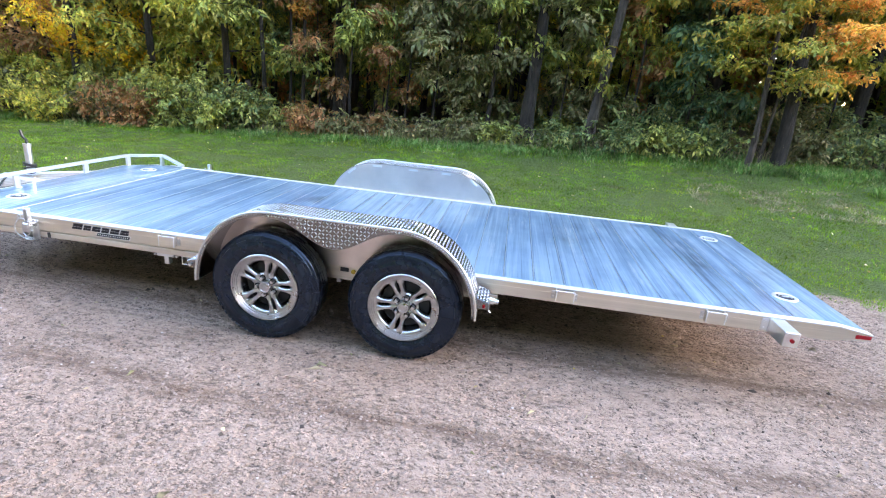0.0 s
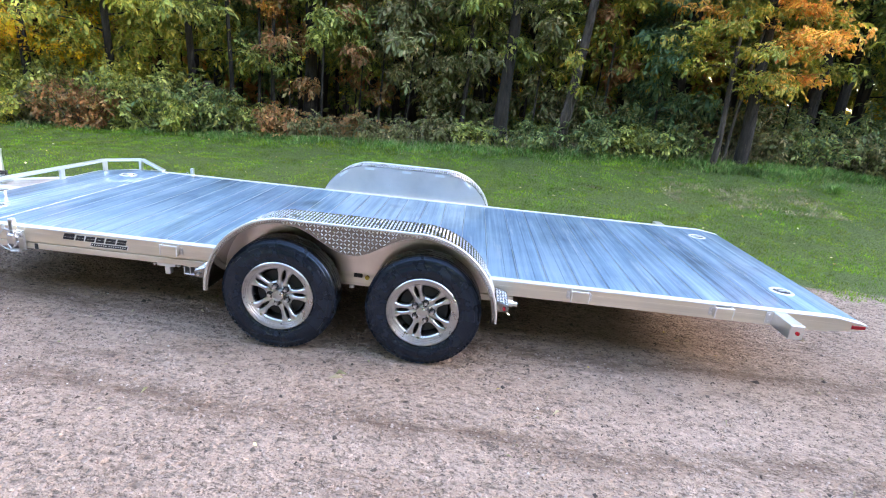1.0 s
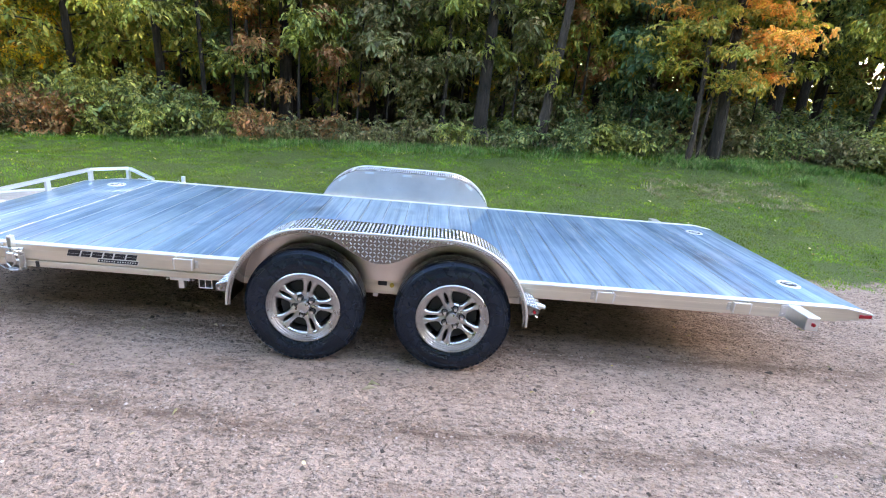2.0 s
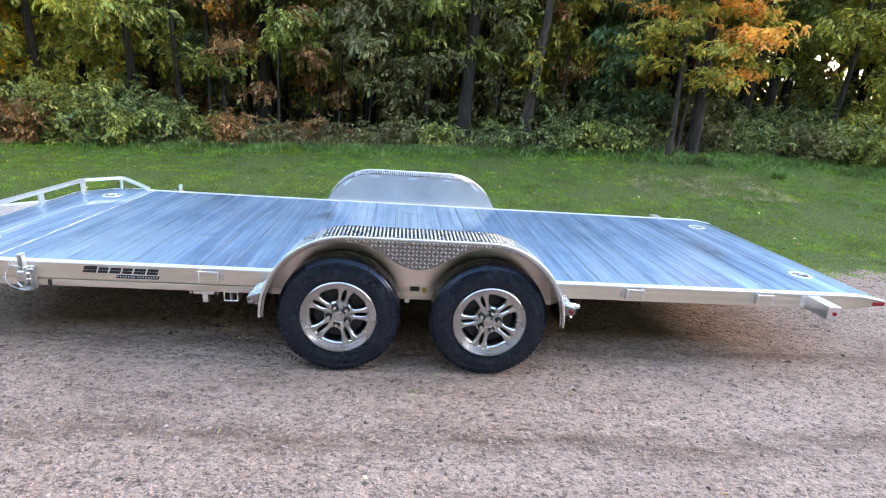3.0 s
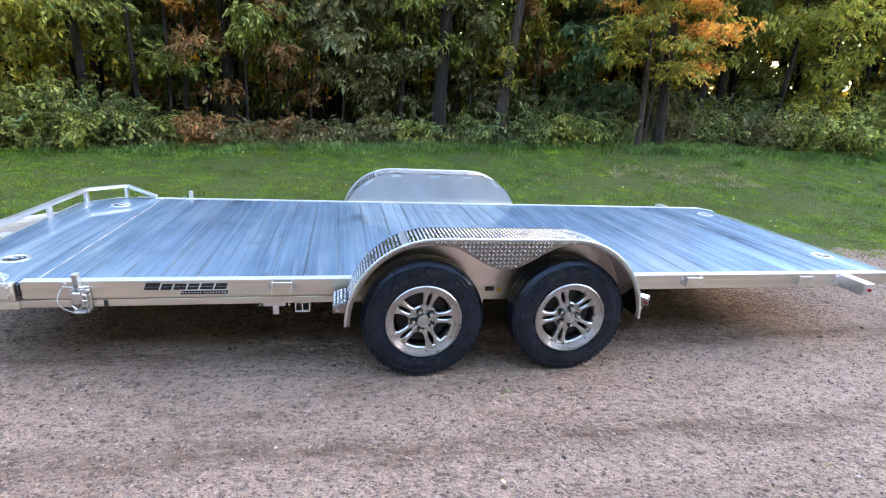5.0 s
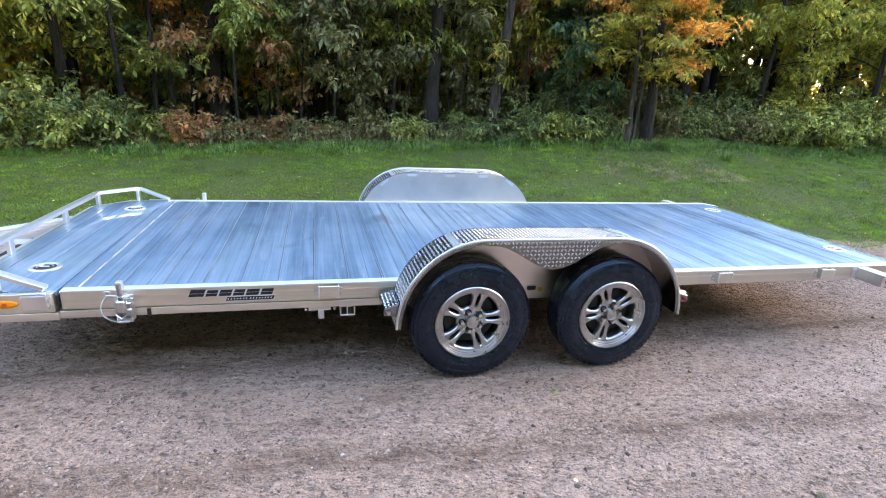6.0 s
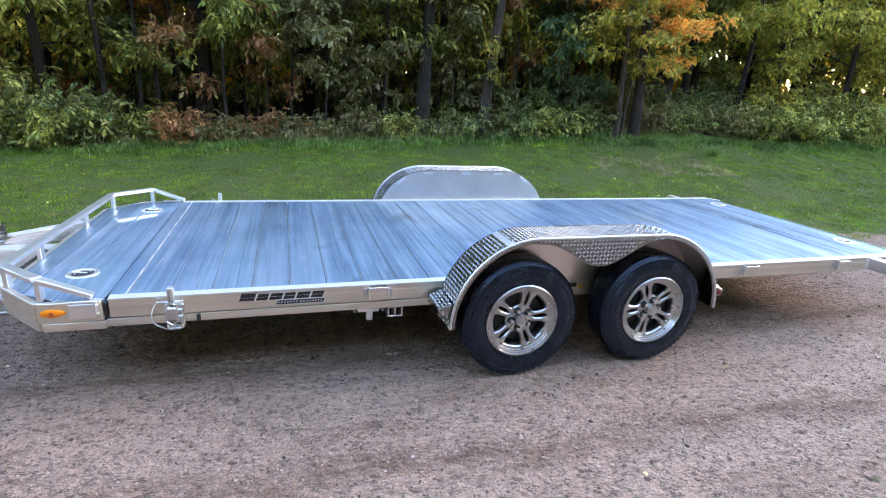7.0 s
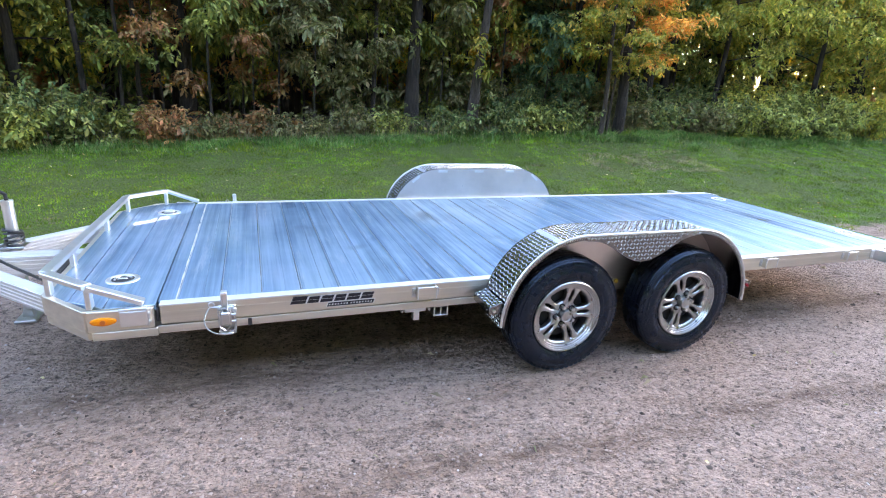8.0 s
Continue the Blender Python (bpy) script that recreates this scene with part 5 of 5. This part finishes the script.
# bushes in front of them
bushes = [
    (-12.0, 7.5, 2.6, 1.5, LEAF_OLIVE), (-10.2, 7.5, 2.4, 1.2, LEAF_DRAB), (-8.8, 7.4, 2.2, 1.2, LEAF_OLIVE), (-7.05, 7.3, 1.4, 1.25, LEAF_RUST),
    (-7.9, 7.4, 1.5, 0.9, LEAF_DRAB), (-6.2, 7.5, 1.9, 1.4, LEAF_GREEN), (-5.3, 7.5, 1.9, 1.25, LEAF_GREEN), (-4.5, 7.6, 1.7, 1.2, LEAF_BLUE), (-3.8, 7.8, 1.2, 0.9, LEAF_GREEN),
    (-3.05, 7.75, 1.2, 0.75, LEAF_RUST), (-2.3, 7.9, 1.0, 0.6, LEAF_DRAB), (-1.5, 7.95, 1.0, 0.65, LEAF_RUST), (-0.7, 7.9, 1.2, 0.6, LEAF_DRAB), (0.2, 8.0, 1.1, 0.75, LEAF_DRAB),
    (1.0, 7.9, 1.0, 0.6, LEAF_GREEN), (2.15, 7.9, 1.2, 0.65, LEAF_BLUE), (3.4, 7.75, 1.4, 0.75, LEAF_BLUE), (4.3, 7.6, 1.3, 0.75, LEAF_GREEN),
    (5.1, 7.7, 1.1, 0.8, LEAF_BLUE), (6.9, 7.7, 1.1, 0.75, LEAF_DRAB), (7.7, 7.7, 1.4, 0.9, LEAF_BLUE), (8.7, 7.6, 1.6, 0.9, LEAF_DRAB),
    (9.9, 7.5, 1.8, 1.1, LEAF_GREEN), (11.3, 7.5, 2.0, 1.1, LEAF_GREEN), (13.2, 7.5, 2.2, 1.2, LEAF_GREEN), (15.2, 7.6, 2.4, 1.2, LEAF_OLIVE), (17.5, 7.8, 2.4, 1.4, LEAF_OLIVE),
    (-11.3, 8.4, 2.6, 2.0, LEAF_OLIVE), (-9.6, 8.2, 2.4, 1.8, LEAF_OLIVE), (-8.0, 8.2, 2.0, 1.6, LEAF_GREEN), (-6.7, 8.3, 2.0, 1.7, LEAF_OLIVE), (-5.6, 8.3, 1.8, 1.6, LEAF_GREEN),
    (3.3, 8.5, 1.5, 1.2, LEAF_DRAB), (4.0, 8.4, 1.5, 1.3, LEAF_BLUE), (4.9, 8.6, 1.6, 1.6, LEAF_TEAL), (5.6, 8.3, 1.3, 1.2, LEAF_DRAB), (6.9, 8.5, 1.5, 1.3, LEAF_DRAB),
    (7.7, 8.8, 1.5, 1.3, LEAF_BLUE), (9.4, 8.4, 1.8, 1.4, LEAF_BLUE), (11.2, 8.4, 2.0, 1.5, LEAF_OLIVE), (13.0, 8.3, 2.2, 1.6, LEAF_GREEN), (15.0, 8.4, 2.4, 1.7, LEAF_OLIVE), (0.9, 9.0, 1.6, 0.9, LEAF_BLUE), (2.4, 9.0, 1.6, 1.0, LEAF_GREEN),
]
BUSH_LABEL = {"leaf_olive": "yellow-green bramble bush by the grass", "leaf_drab": "drab brown-green weedy bush", "leaf_rust": "bush with reddish-brown leaves", "leaf_green": "green leafy bush in the grass edge", "leaf_deep_green": "deep green bush below the trees", "leaf_blue_green": "blue-green broadleaf bush below the trees"}
for i, (x, y, w, h, lf) in enumerate(bushes):
    bush(x, y, w, h, lf, 100 + i, int(9 + 6 * w), FINE, 1.9, BUSH_LABEL[lf.name])


def back_trunks():
    """Bare trunks in the depth of the wood, each one its own tree."""
    rng = random.Random(7)
    spots = [(-0.6, 11.0, 0.15), (0.5, 12.5, 0.14), (-1.9, 12.0, 0.12), (6.5, 11.5, 0.16), (3.0, 12.2, 0.12), (1.5, 13.0, 0.11), (-4.6, 11.8, 0.14), (-6.6, 12.4, 0.13), (7.8, 11.8, 0.15), (10.2, 12.0, 0.15), (-3.4, 10.3, 0.06), (-1.45, 9.8, 0.05), (-0.9, 9.6, 0.07), (0.95, 9.7, 0.06), (1.15, 9.5, 0.045)]
    while len(spots) < 115:
        x, y = rng.uniform(-18, 28), 9.6 + 15 * rng.random() ** 1.3
        if all(math.hypot(x - a, y - b) > 0.55 for a, b, _ in spots):
            spots.append((x, y, rng.choice((0.035, 0.045, 0.06, 0.08, 0.11, 0.14))))
    for x, y, r in spots:
        h = rng.uniform(7, 8.8)
        bm = bmesh.new()
        lx = rng.uniform(-0.45, 0.45)
        pipe(bm, [(0, 0, 0), (lx * 0.3, 0, h * 0.3), (lx * 0.7, 0.1, h * 0.65), (lx, 0, h)], [r * 1.2, r, r * 0.8, r * 0.3], 8)
        for _ in range(4):
            limb(rng, bm, (lx * 0.5, 0, h * rng.uniform(0.2, 0.8)), rng.uniform(0, 6.3), rng.uniform(0.5, 1.3), 0.4, r * 0.2)
        ob = tagged(part("woodland_trunk", bm, BARK, None, "dark bare trunk deep in the wood", True), category="tree", group="trunks in the wood")
        ob.location = (x, y, rise(x, y) - 0.1)


back_trunks()


def far_woods():
    """Leaf layers of the deeper wood: low plants on its floor, twigs above, sunlit leaves at its far side."""
    rng = random.Random(21)
    kinds = ((LEAF_BLUE, "deep green leaf layers inside the wood", 9000, 10.2, 19), (LEAF_OLIVE, "olive leaf layers inside the wood", 6500, 11.0, 21), (LEAF_YELLOW, "sunlit yellow leaf layers deep in the wood", 2600, 18, 26), (LEAF_RUST, "brown leaf layers inside the wood", 1800, 9.8, 18))
    for lf, text, count, y0, y1 in kinds:
        fol = Foliage()
        clumps = []
        while len(clumps) < count // 24:
            x, y, h = rng.uniform(-20, 30), rng.uniform(y0, y1), rng.uniform(0.1, 7.0)
            if lf is not LEAF_YELLOW and 0.7 < h < 1.9 and y < 14 and rng.random() < 0.6:
                continue
            if lf is not LEAF_YELLOW and -5 < x < 7 and 1.8 < h < 4.6 and y > 11 and rng.random() < 0.6:
                continue
            if x > 14.0 and 1.4 < h < 4.8 and rng.random() < 0.5:
                continue
            clumps.append((x, y, h))
        for k in range(count):
            cx, cy, cz = clumps[k % len(clumps)]
            x, y = cx + rng.gauss(0, 0.5), max(9.6, cy + rng.gauss(0, 0.5))
            z = rise(x, y) + max(0.05, cz + rng.gauss(0, 0.3))
            fol.put(rng, LARGE, (x, y, z), rng.uniform(0, math.tau), 0.9 + (y - 10) * 0.05)
        tagged(new("woodland_foliage", fol.mesh("woodland_foliage", lf)), text, "foliage", kind="stuff")


far_woods()


def side_woods():
    """The belt of wood that runs on to both sides and behind, seen only as distance."""
    rng = random.Random(31)
    fol = Foliage()

    def fill(count, x0, x1, y0, y1, top, scale, low=0.0):
        for _ in range(count):
            x, y = rng.uniform(x0, x1), rng.uniform(y0, y1)
            fol.put(rng, LARGE, (x, y, rise(x, y) + low + top * rng.random() ** 1.1), rng.uniform(0, math.tau), scale)
    fill(700, 20, 60, 9.5, 22, 5.0, 2.4)
    fill(1500, -60, -14, 9.0, 20, 6.0, 2.6)
    fill(5600, -34, 12, 27, 33, 9.5, 3.4)
    fill(900, 12, 22, 27, 32, 5.5, 2.6)
    fill(600, 20, 50, 24, 32, 5.0, 2.4)
    # high unseen layer added to keep sky gaps out of the deck's reflection
    fill(2600, 12, 50, 24, 32, 4.0, 3.2, 5.6)
    tagged(new("distant_woods", fol.mesh("distant_woods", LEAF_OLIVE)), "belt of distant autumn woods", "woods", kind="stuff")


side_woods()


def canopy():
    """The roof of leaves over the front of the wood, added above the view to shade its inside."""
    rng = random.Random(33)
    fol = Foliage()
    for _ in range(8000):
        x, y = rng.uniform(-24, 38), 9.2 + 15 * rng.random()
        fol.put(rng, LARGE, (x, y, rise(x, y) + rng.uniform(5.9, 9.2)), rng.uniform(0, math.tau), 3.0)
    tagged(new("wood_shade_canopy", fol.mesh("wood_shade_canopy", LEAF_OLIVE)), "unseen leaf canopy that shades the wood", "woods", kind="stuff")


canopy()


def sky_block_belt():
    """Tall dense leaf belt added out of view on three sides, to block low sky light."""
    rng = random.Random(37)
    fol = Foliage()
    for _ in range(7500):
        x, y = rng.uniform(-32, 32), rng.uniform(-16.5, -12.5)
        fol.put(rng, LARGE, (x, y, 14.0 * rng.random()), rng.uniform(0, math.tau), 3.3)
    for _ in range(3000):
        x, y = rng.uniform(-27, -22), rng.uniform(-14, 10)
        fol.put(rng, LARGE, (x, y, 12.0 * rng.random()), rng.uniform(0, math.tau), 3.6)
    for _ in range(3300):
        x, y = rng.uniform(32, 36), rng.uniform(-14, 16)
        fol.put(rng, LARGE, (x, y, 12.0 * rng.random()), rng.uniform(0, math.tau), 3.6)
    tagged(new("sky_block_leaves", fol.mesh("sky_block_leaves", LEAF_BLUE)), "unseen dense leaf belt that blocks low sky light", "woods", kind="stuff")


sky_block_belt()


def blades(name, material, spots, label, category):
    """Grass blades as bent tapering strips, one mesh. spots: rows of x, y, z, height, width, turn, bend."""
    s = np.array(spots)
    n = len(s)
    x, y, z, h, w, a, b = s.T
    ca, sa = np.cos(a), np.sin(a)
    v = np.empty((n, 5, 3))
    for k, (u, half) in enumerate(((0.0, 1.0), (0.0, -1.0), (0.55, -0.75), (0.55, 0.75), (1.0, 0.0))):
        out = b * h * u * u
        v[:, k, 0] = x + ca * out - sa * w * half / 2
        v[:, k, 1] = y + sa * out + ca * w * half / 2
        v[:, k, 2] = z + h * u * (1 - 0.25 * b * u)
    me = bpy.data.meshes.new(name)
    me.vertices.add(n * 5)
    me.vertices.foreach_set("co", v.astype(np.float32).ravel())
    base = np.arange(n)[:, None] * 5
    loops = np.concatenate([base + np.array([0, 1, 2, 3]), base + np.array([3, 2, 4])], axis=1).astype(np.int32)
    me.loops.add(loops.size)
    me.loops.foreach_set("vertex_index", loops.ravel())
    me.polygons.add(n * 2)
    starts = np.stack([np.arange(n) * 7, np.arange(n) * 7 + 4], axis=1).astype(np.int32)
    me.polygons.foreach_set("loop_start", starts.ravel())
    me.update(calc_edges=True)
    me.materials.append(material)
    return tagged(new(name, me), label, category, kind="stuff")


TUSSOCK = (7.31, 6.12)


def lawn():
    rng = random.Random(41)
    rows = []
    while len(rows) < 230000:
        x, y = rng.uniform(-10.5, 15), 1.75 + 5.9 * rng.random()
        edge = 2.05 + 0.55 * noise.noise((x * 1.2, y * 1.2, 5)) + 0.25 * noise.noise((x * 4, y * 4, 2))
        if y < edge and rng.random() > 0.05:
            continue
        patch = noise.noise((x * 0.8, y * 1.1, 1))
        if patch < -0.32 and rng.random() < 0.6:
            continue
        tuft = noise.noise((x * 3.1, y * 4.2, 4))
        if tuft < -0.2 and rng.random() < 0.55:
            continue
        h = rng.uniform(0.018, 0.042) * (1 + 0.4 * patch + 0.8 * tuft) * (1.0 if y < 6.4 else 1.0 + (y - 6.4) * 0.9)
        rows.append((x, y, uneven(x, y) - 0.004, h, rng.uniform(0.004, 0.009), rng.uniform(0, 6.3), rng.uniform(0.2, 1.2)))
    blades("lawn", GRASS_BLADE, rows, "short mown grass with a few clover patches", "grass")
    rows = []
    while len(rows) < 30000:
        x, y = rng.uniform(-11, 15), rng.gauss(7.35, 0.27)
        if noise.noise((x * 0.9, y, 9)) < -0.25:
            continue
        rows.append((x, y, uneven(x, y) - 0.01, rng.uniform(0.06, 0.17) * (1.1 + 0.9 * noise.noise((x * 2.2, y * 2.2, 3))), rng.uniform(0.006, 0.012), rng.uniform(0, 6.3), rng.uniform(0.4, 1.4)))
    blades("tall_grass", GRASS_TALL, rows, "tall unmown grass along the wood edge", "grass")
    rows = []
    while len(rows) < 5500:
        x, y = rng.uniform(5.4, 13), rng.gauss(6.85, 0.2)
        if noise.noise((x * 1.4, y * 1.4, 6)) > -0.1:
            rows.append((x, y, uneven(x, y) - 0.01, rng.uniform(0.06, 0.2), rng.uniform(0.006, 0.012), rng.uniform(0, 6.3), rng.uniform(0.5, 1.4)))
    blades("rough_grass", GRASS_TALL, rows, "rough uncut grass below the maple", "grass")
    rows = []
    for _ in range(190):
        a, d = rng.uniform(0, 6.3), rng.uniform(0, 0.16)
        rows.append((TUSSOCK[0] + d * math.cos(a), TUSSOCK[1] + d * math.sin(a), uneven(*TUSSOCK) - 0.01, rng.uniform(0.12, 0.30), rng.uniform(0.005, 0.009), a, rng.uniform(0.5, 1.3)))
    blades("grass_tussock", GRASS_TALL, rows, "lush tussock of long arching grass", "grass")
    rows = []
    while len(rows) < 2600:
        x, y = rng.uniform(4.2, 6.8), rng.uniform(4.8, 6.1)
        if noise.noise((x * 1.6, y * 3.0, 12)) > 0.25 - 0.5 * rng.random():
            rows.append((x, y, uneven(x, y), rng.uniform(0.03, 0.075), rng.uniform(0.004, 0.008), rng.uniform(0, 6.3), rng.uniform(0.9, 1.8)))
    blades("dry_grass", WEED_STEM, rows, "flattened dry straw patches in the lawn", "grass")
    rows = []
    while len(rows) < 3200:
        x, y = rng.uniform(-9, 9), rng.gauss(7.75, 0.22)
        rows.append((x, y, uneven(x, y) - 0.01, rng.uniform(0.2, 0.55), rng.uniform(0.004, 0.008), rng.uniform(0, 6.3), rng.uniform(0.15, 0.9)))
    blades("dry_weeds", WEED_STEM, rows, "dry grey-brown weed stalks before the trees", "weeds")


lawn()


def stones(name, material, count, area, sizes, seed, label, category, slim=1.0):
    """Loose pebbles, each a small uneven eight-faced lump, half sunk into the ground."""
    rng = np.random.default_rng(seed)
    x0, x1, y0, y1 = area
    xy = np.stack([rng.uniform(x0, x1, count), rng.uniform(y0, y1, count)], axis=1)
    size = sizes[0] + (sizes[1] - sizes[0]) * rng.random(count) ** 3.0
    ang = rng.uniform(0, math.tau, count)
    base = np.array([(1, 0, -0.3), (0, 1, -0.3), (-1, 0, -0.3), (0, -1, -0.3), (0, 0, 1)], float)
    v = base[None] * (size[:, None, None] * rng.uniform(0.55, 1.1, (count, 5, 1)))
    v += rng.uniform(-0.2, 0.2, (count, 5, 3)) * size[:, None, None]
    v[:, :, 2] *= 0.6
    v[:, :, 1] *= slim
    c, s = np.cos(ang)[:, None], np.sin(ang)[:, None]
    vx, vy = v[:, :, 0] * c - v[:, :, 1] * s, v[:, :, 0] * s + v[:, :, 1] * c
    zz = np.array([uneven(a, b) for a, b in xy])
    out = np.stack([vx + xy[:, 0:1], vy + xy[:, 1:2], v[:, :, 2] + zz[:, None] + size[:, None] * 0.12], axis=2)
    tri = np.array([(0, 1, 4), (1, 2, 4), (2, 3, 4), (3, 0, 4)])
    f = (np.arange(count)[:, None, None] * 5 + tri[None]).reshape(-1, 3)
    me = bpy.data.meshes.new(name)
    me.vertices.add(count * 5)
    me.vertices.foreach_set("co", out.astype(np.float32).ravel())
    me.loops.add(f.size)
    me.loops.foreach_set("vertex_index", f.astype(np.int32).ravel())
    me.polygons.add(len(f))
    me.polygons.foreach_set("loop_start", np.arange(0, f.size, 3, dtype=np.int32))
    me.update(calc_edges=True)
    me.materials.append(material)
    return tagged(new(name, me), label, category, kind="stuff")


stones("gravel", STONE, 85000, (-4.2, 5.6, -2.3, 2.2), (0.003, 0.0125), 51, "loose pale and brown gravel on the yard", "gravel")
stones("dirt_clods", CLOD, 1500, (-4.5, 6.0, -2.2, 2.2), (0.005, 0.021), 52, "small dark clods of earth on the gravel", "clods")
stones("earth_lumps", LUMP, 55, (-3.6, 5.0, -2.2, 0.4), (0.016, 0.034), 54, "dark crumbling lumps of earth on the gravel", "clods")
stones("straw_bits", WEED_STEM, 130, (-4.0, 5.0, -2.2, 0.8), (0.018, 0.05), 55, "pale straw stalks lying on the gravel", "straw", 0.07)
# dark slivers added as the shaded sides of lumps and ruts
stones("shade_flecks", FLECK, 11000, (-4.5, 6.0, -2.3, 2.2), (0.005, 0.0175), 53, "small dark slivers standing in for shaded sides of gravel lumps", "chips", 0.42)


def fallen_leaves():
    rng = random.Random(61)
    fol = Foliage()
    kit = [leaflet(0.05, 0.035, 0.3, 0.4)]
    kit = [(v, np.array(f)) for v, f in kit]
    for _ in range(200):
        x, y = rng.uniform(-8, 12), rng.uniform(2.2, 7.4)
        fol.put(rng, kit, (x, y, uneven(x, y) + rng.uniform(0.02, 0.045)), rng.uniform(0, math.tau), rng.uniform(0.5, 1.0))
    for _ in range(24):
        x, y = rng.uniform(-4, 6), rng.uniform(-2.2, 2.1)
        fol.put(rng, kit, (x, y, uneven(x, y) + 0.012), rng.uniform(0, math.tau), 0.5)
    tagged(new("fallen_leaves", fol.mesh("fallen_leaves", LITTER)), "scattered fallen leaves on the grass", "leaves", kind="stuff")


fallen_leaves()
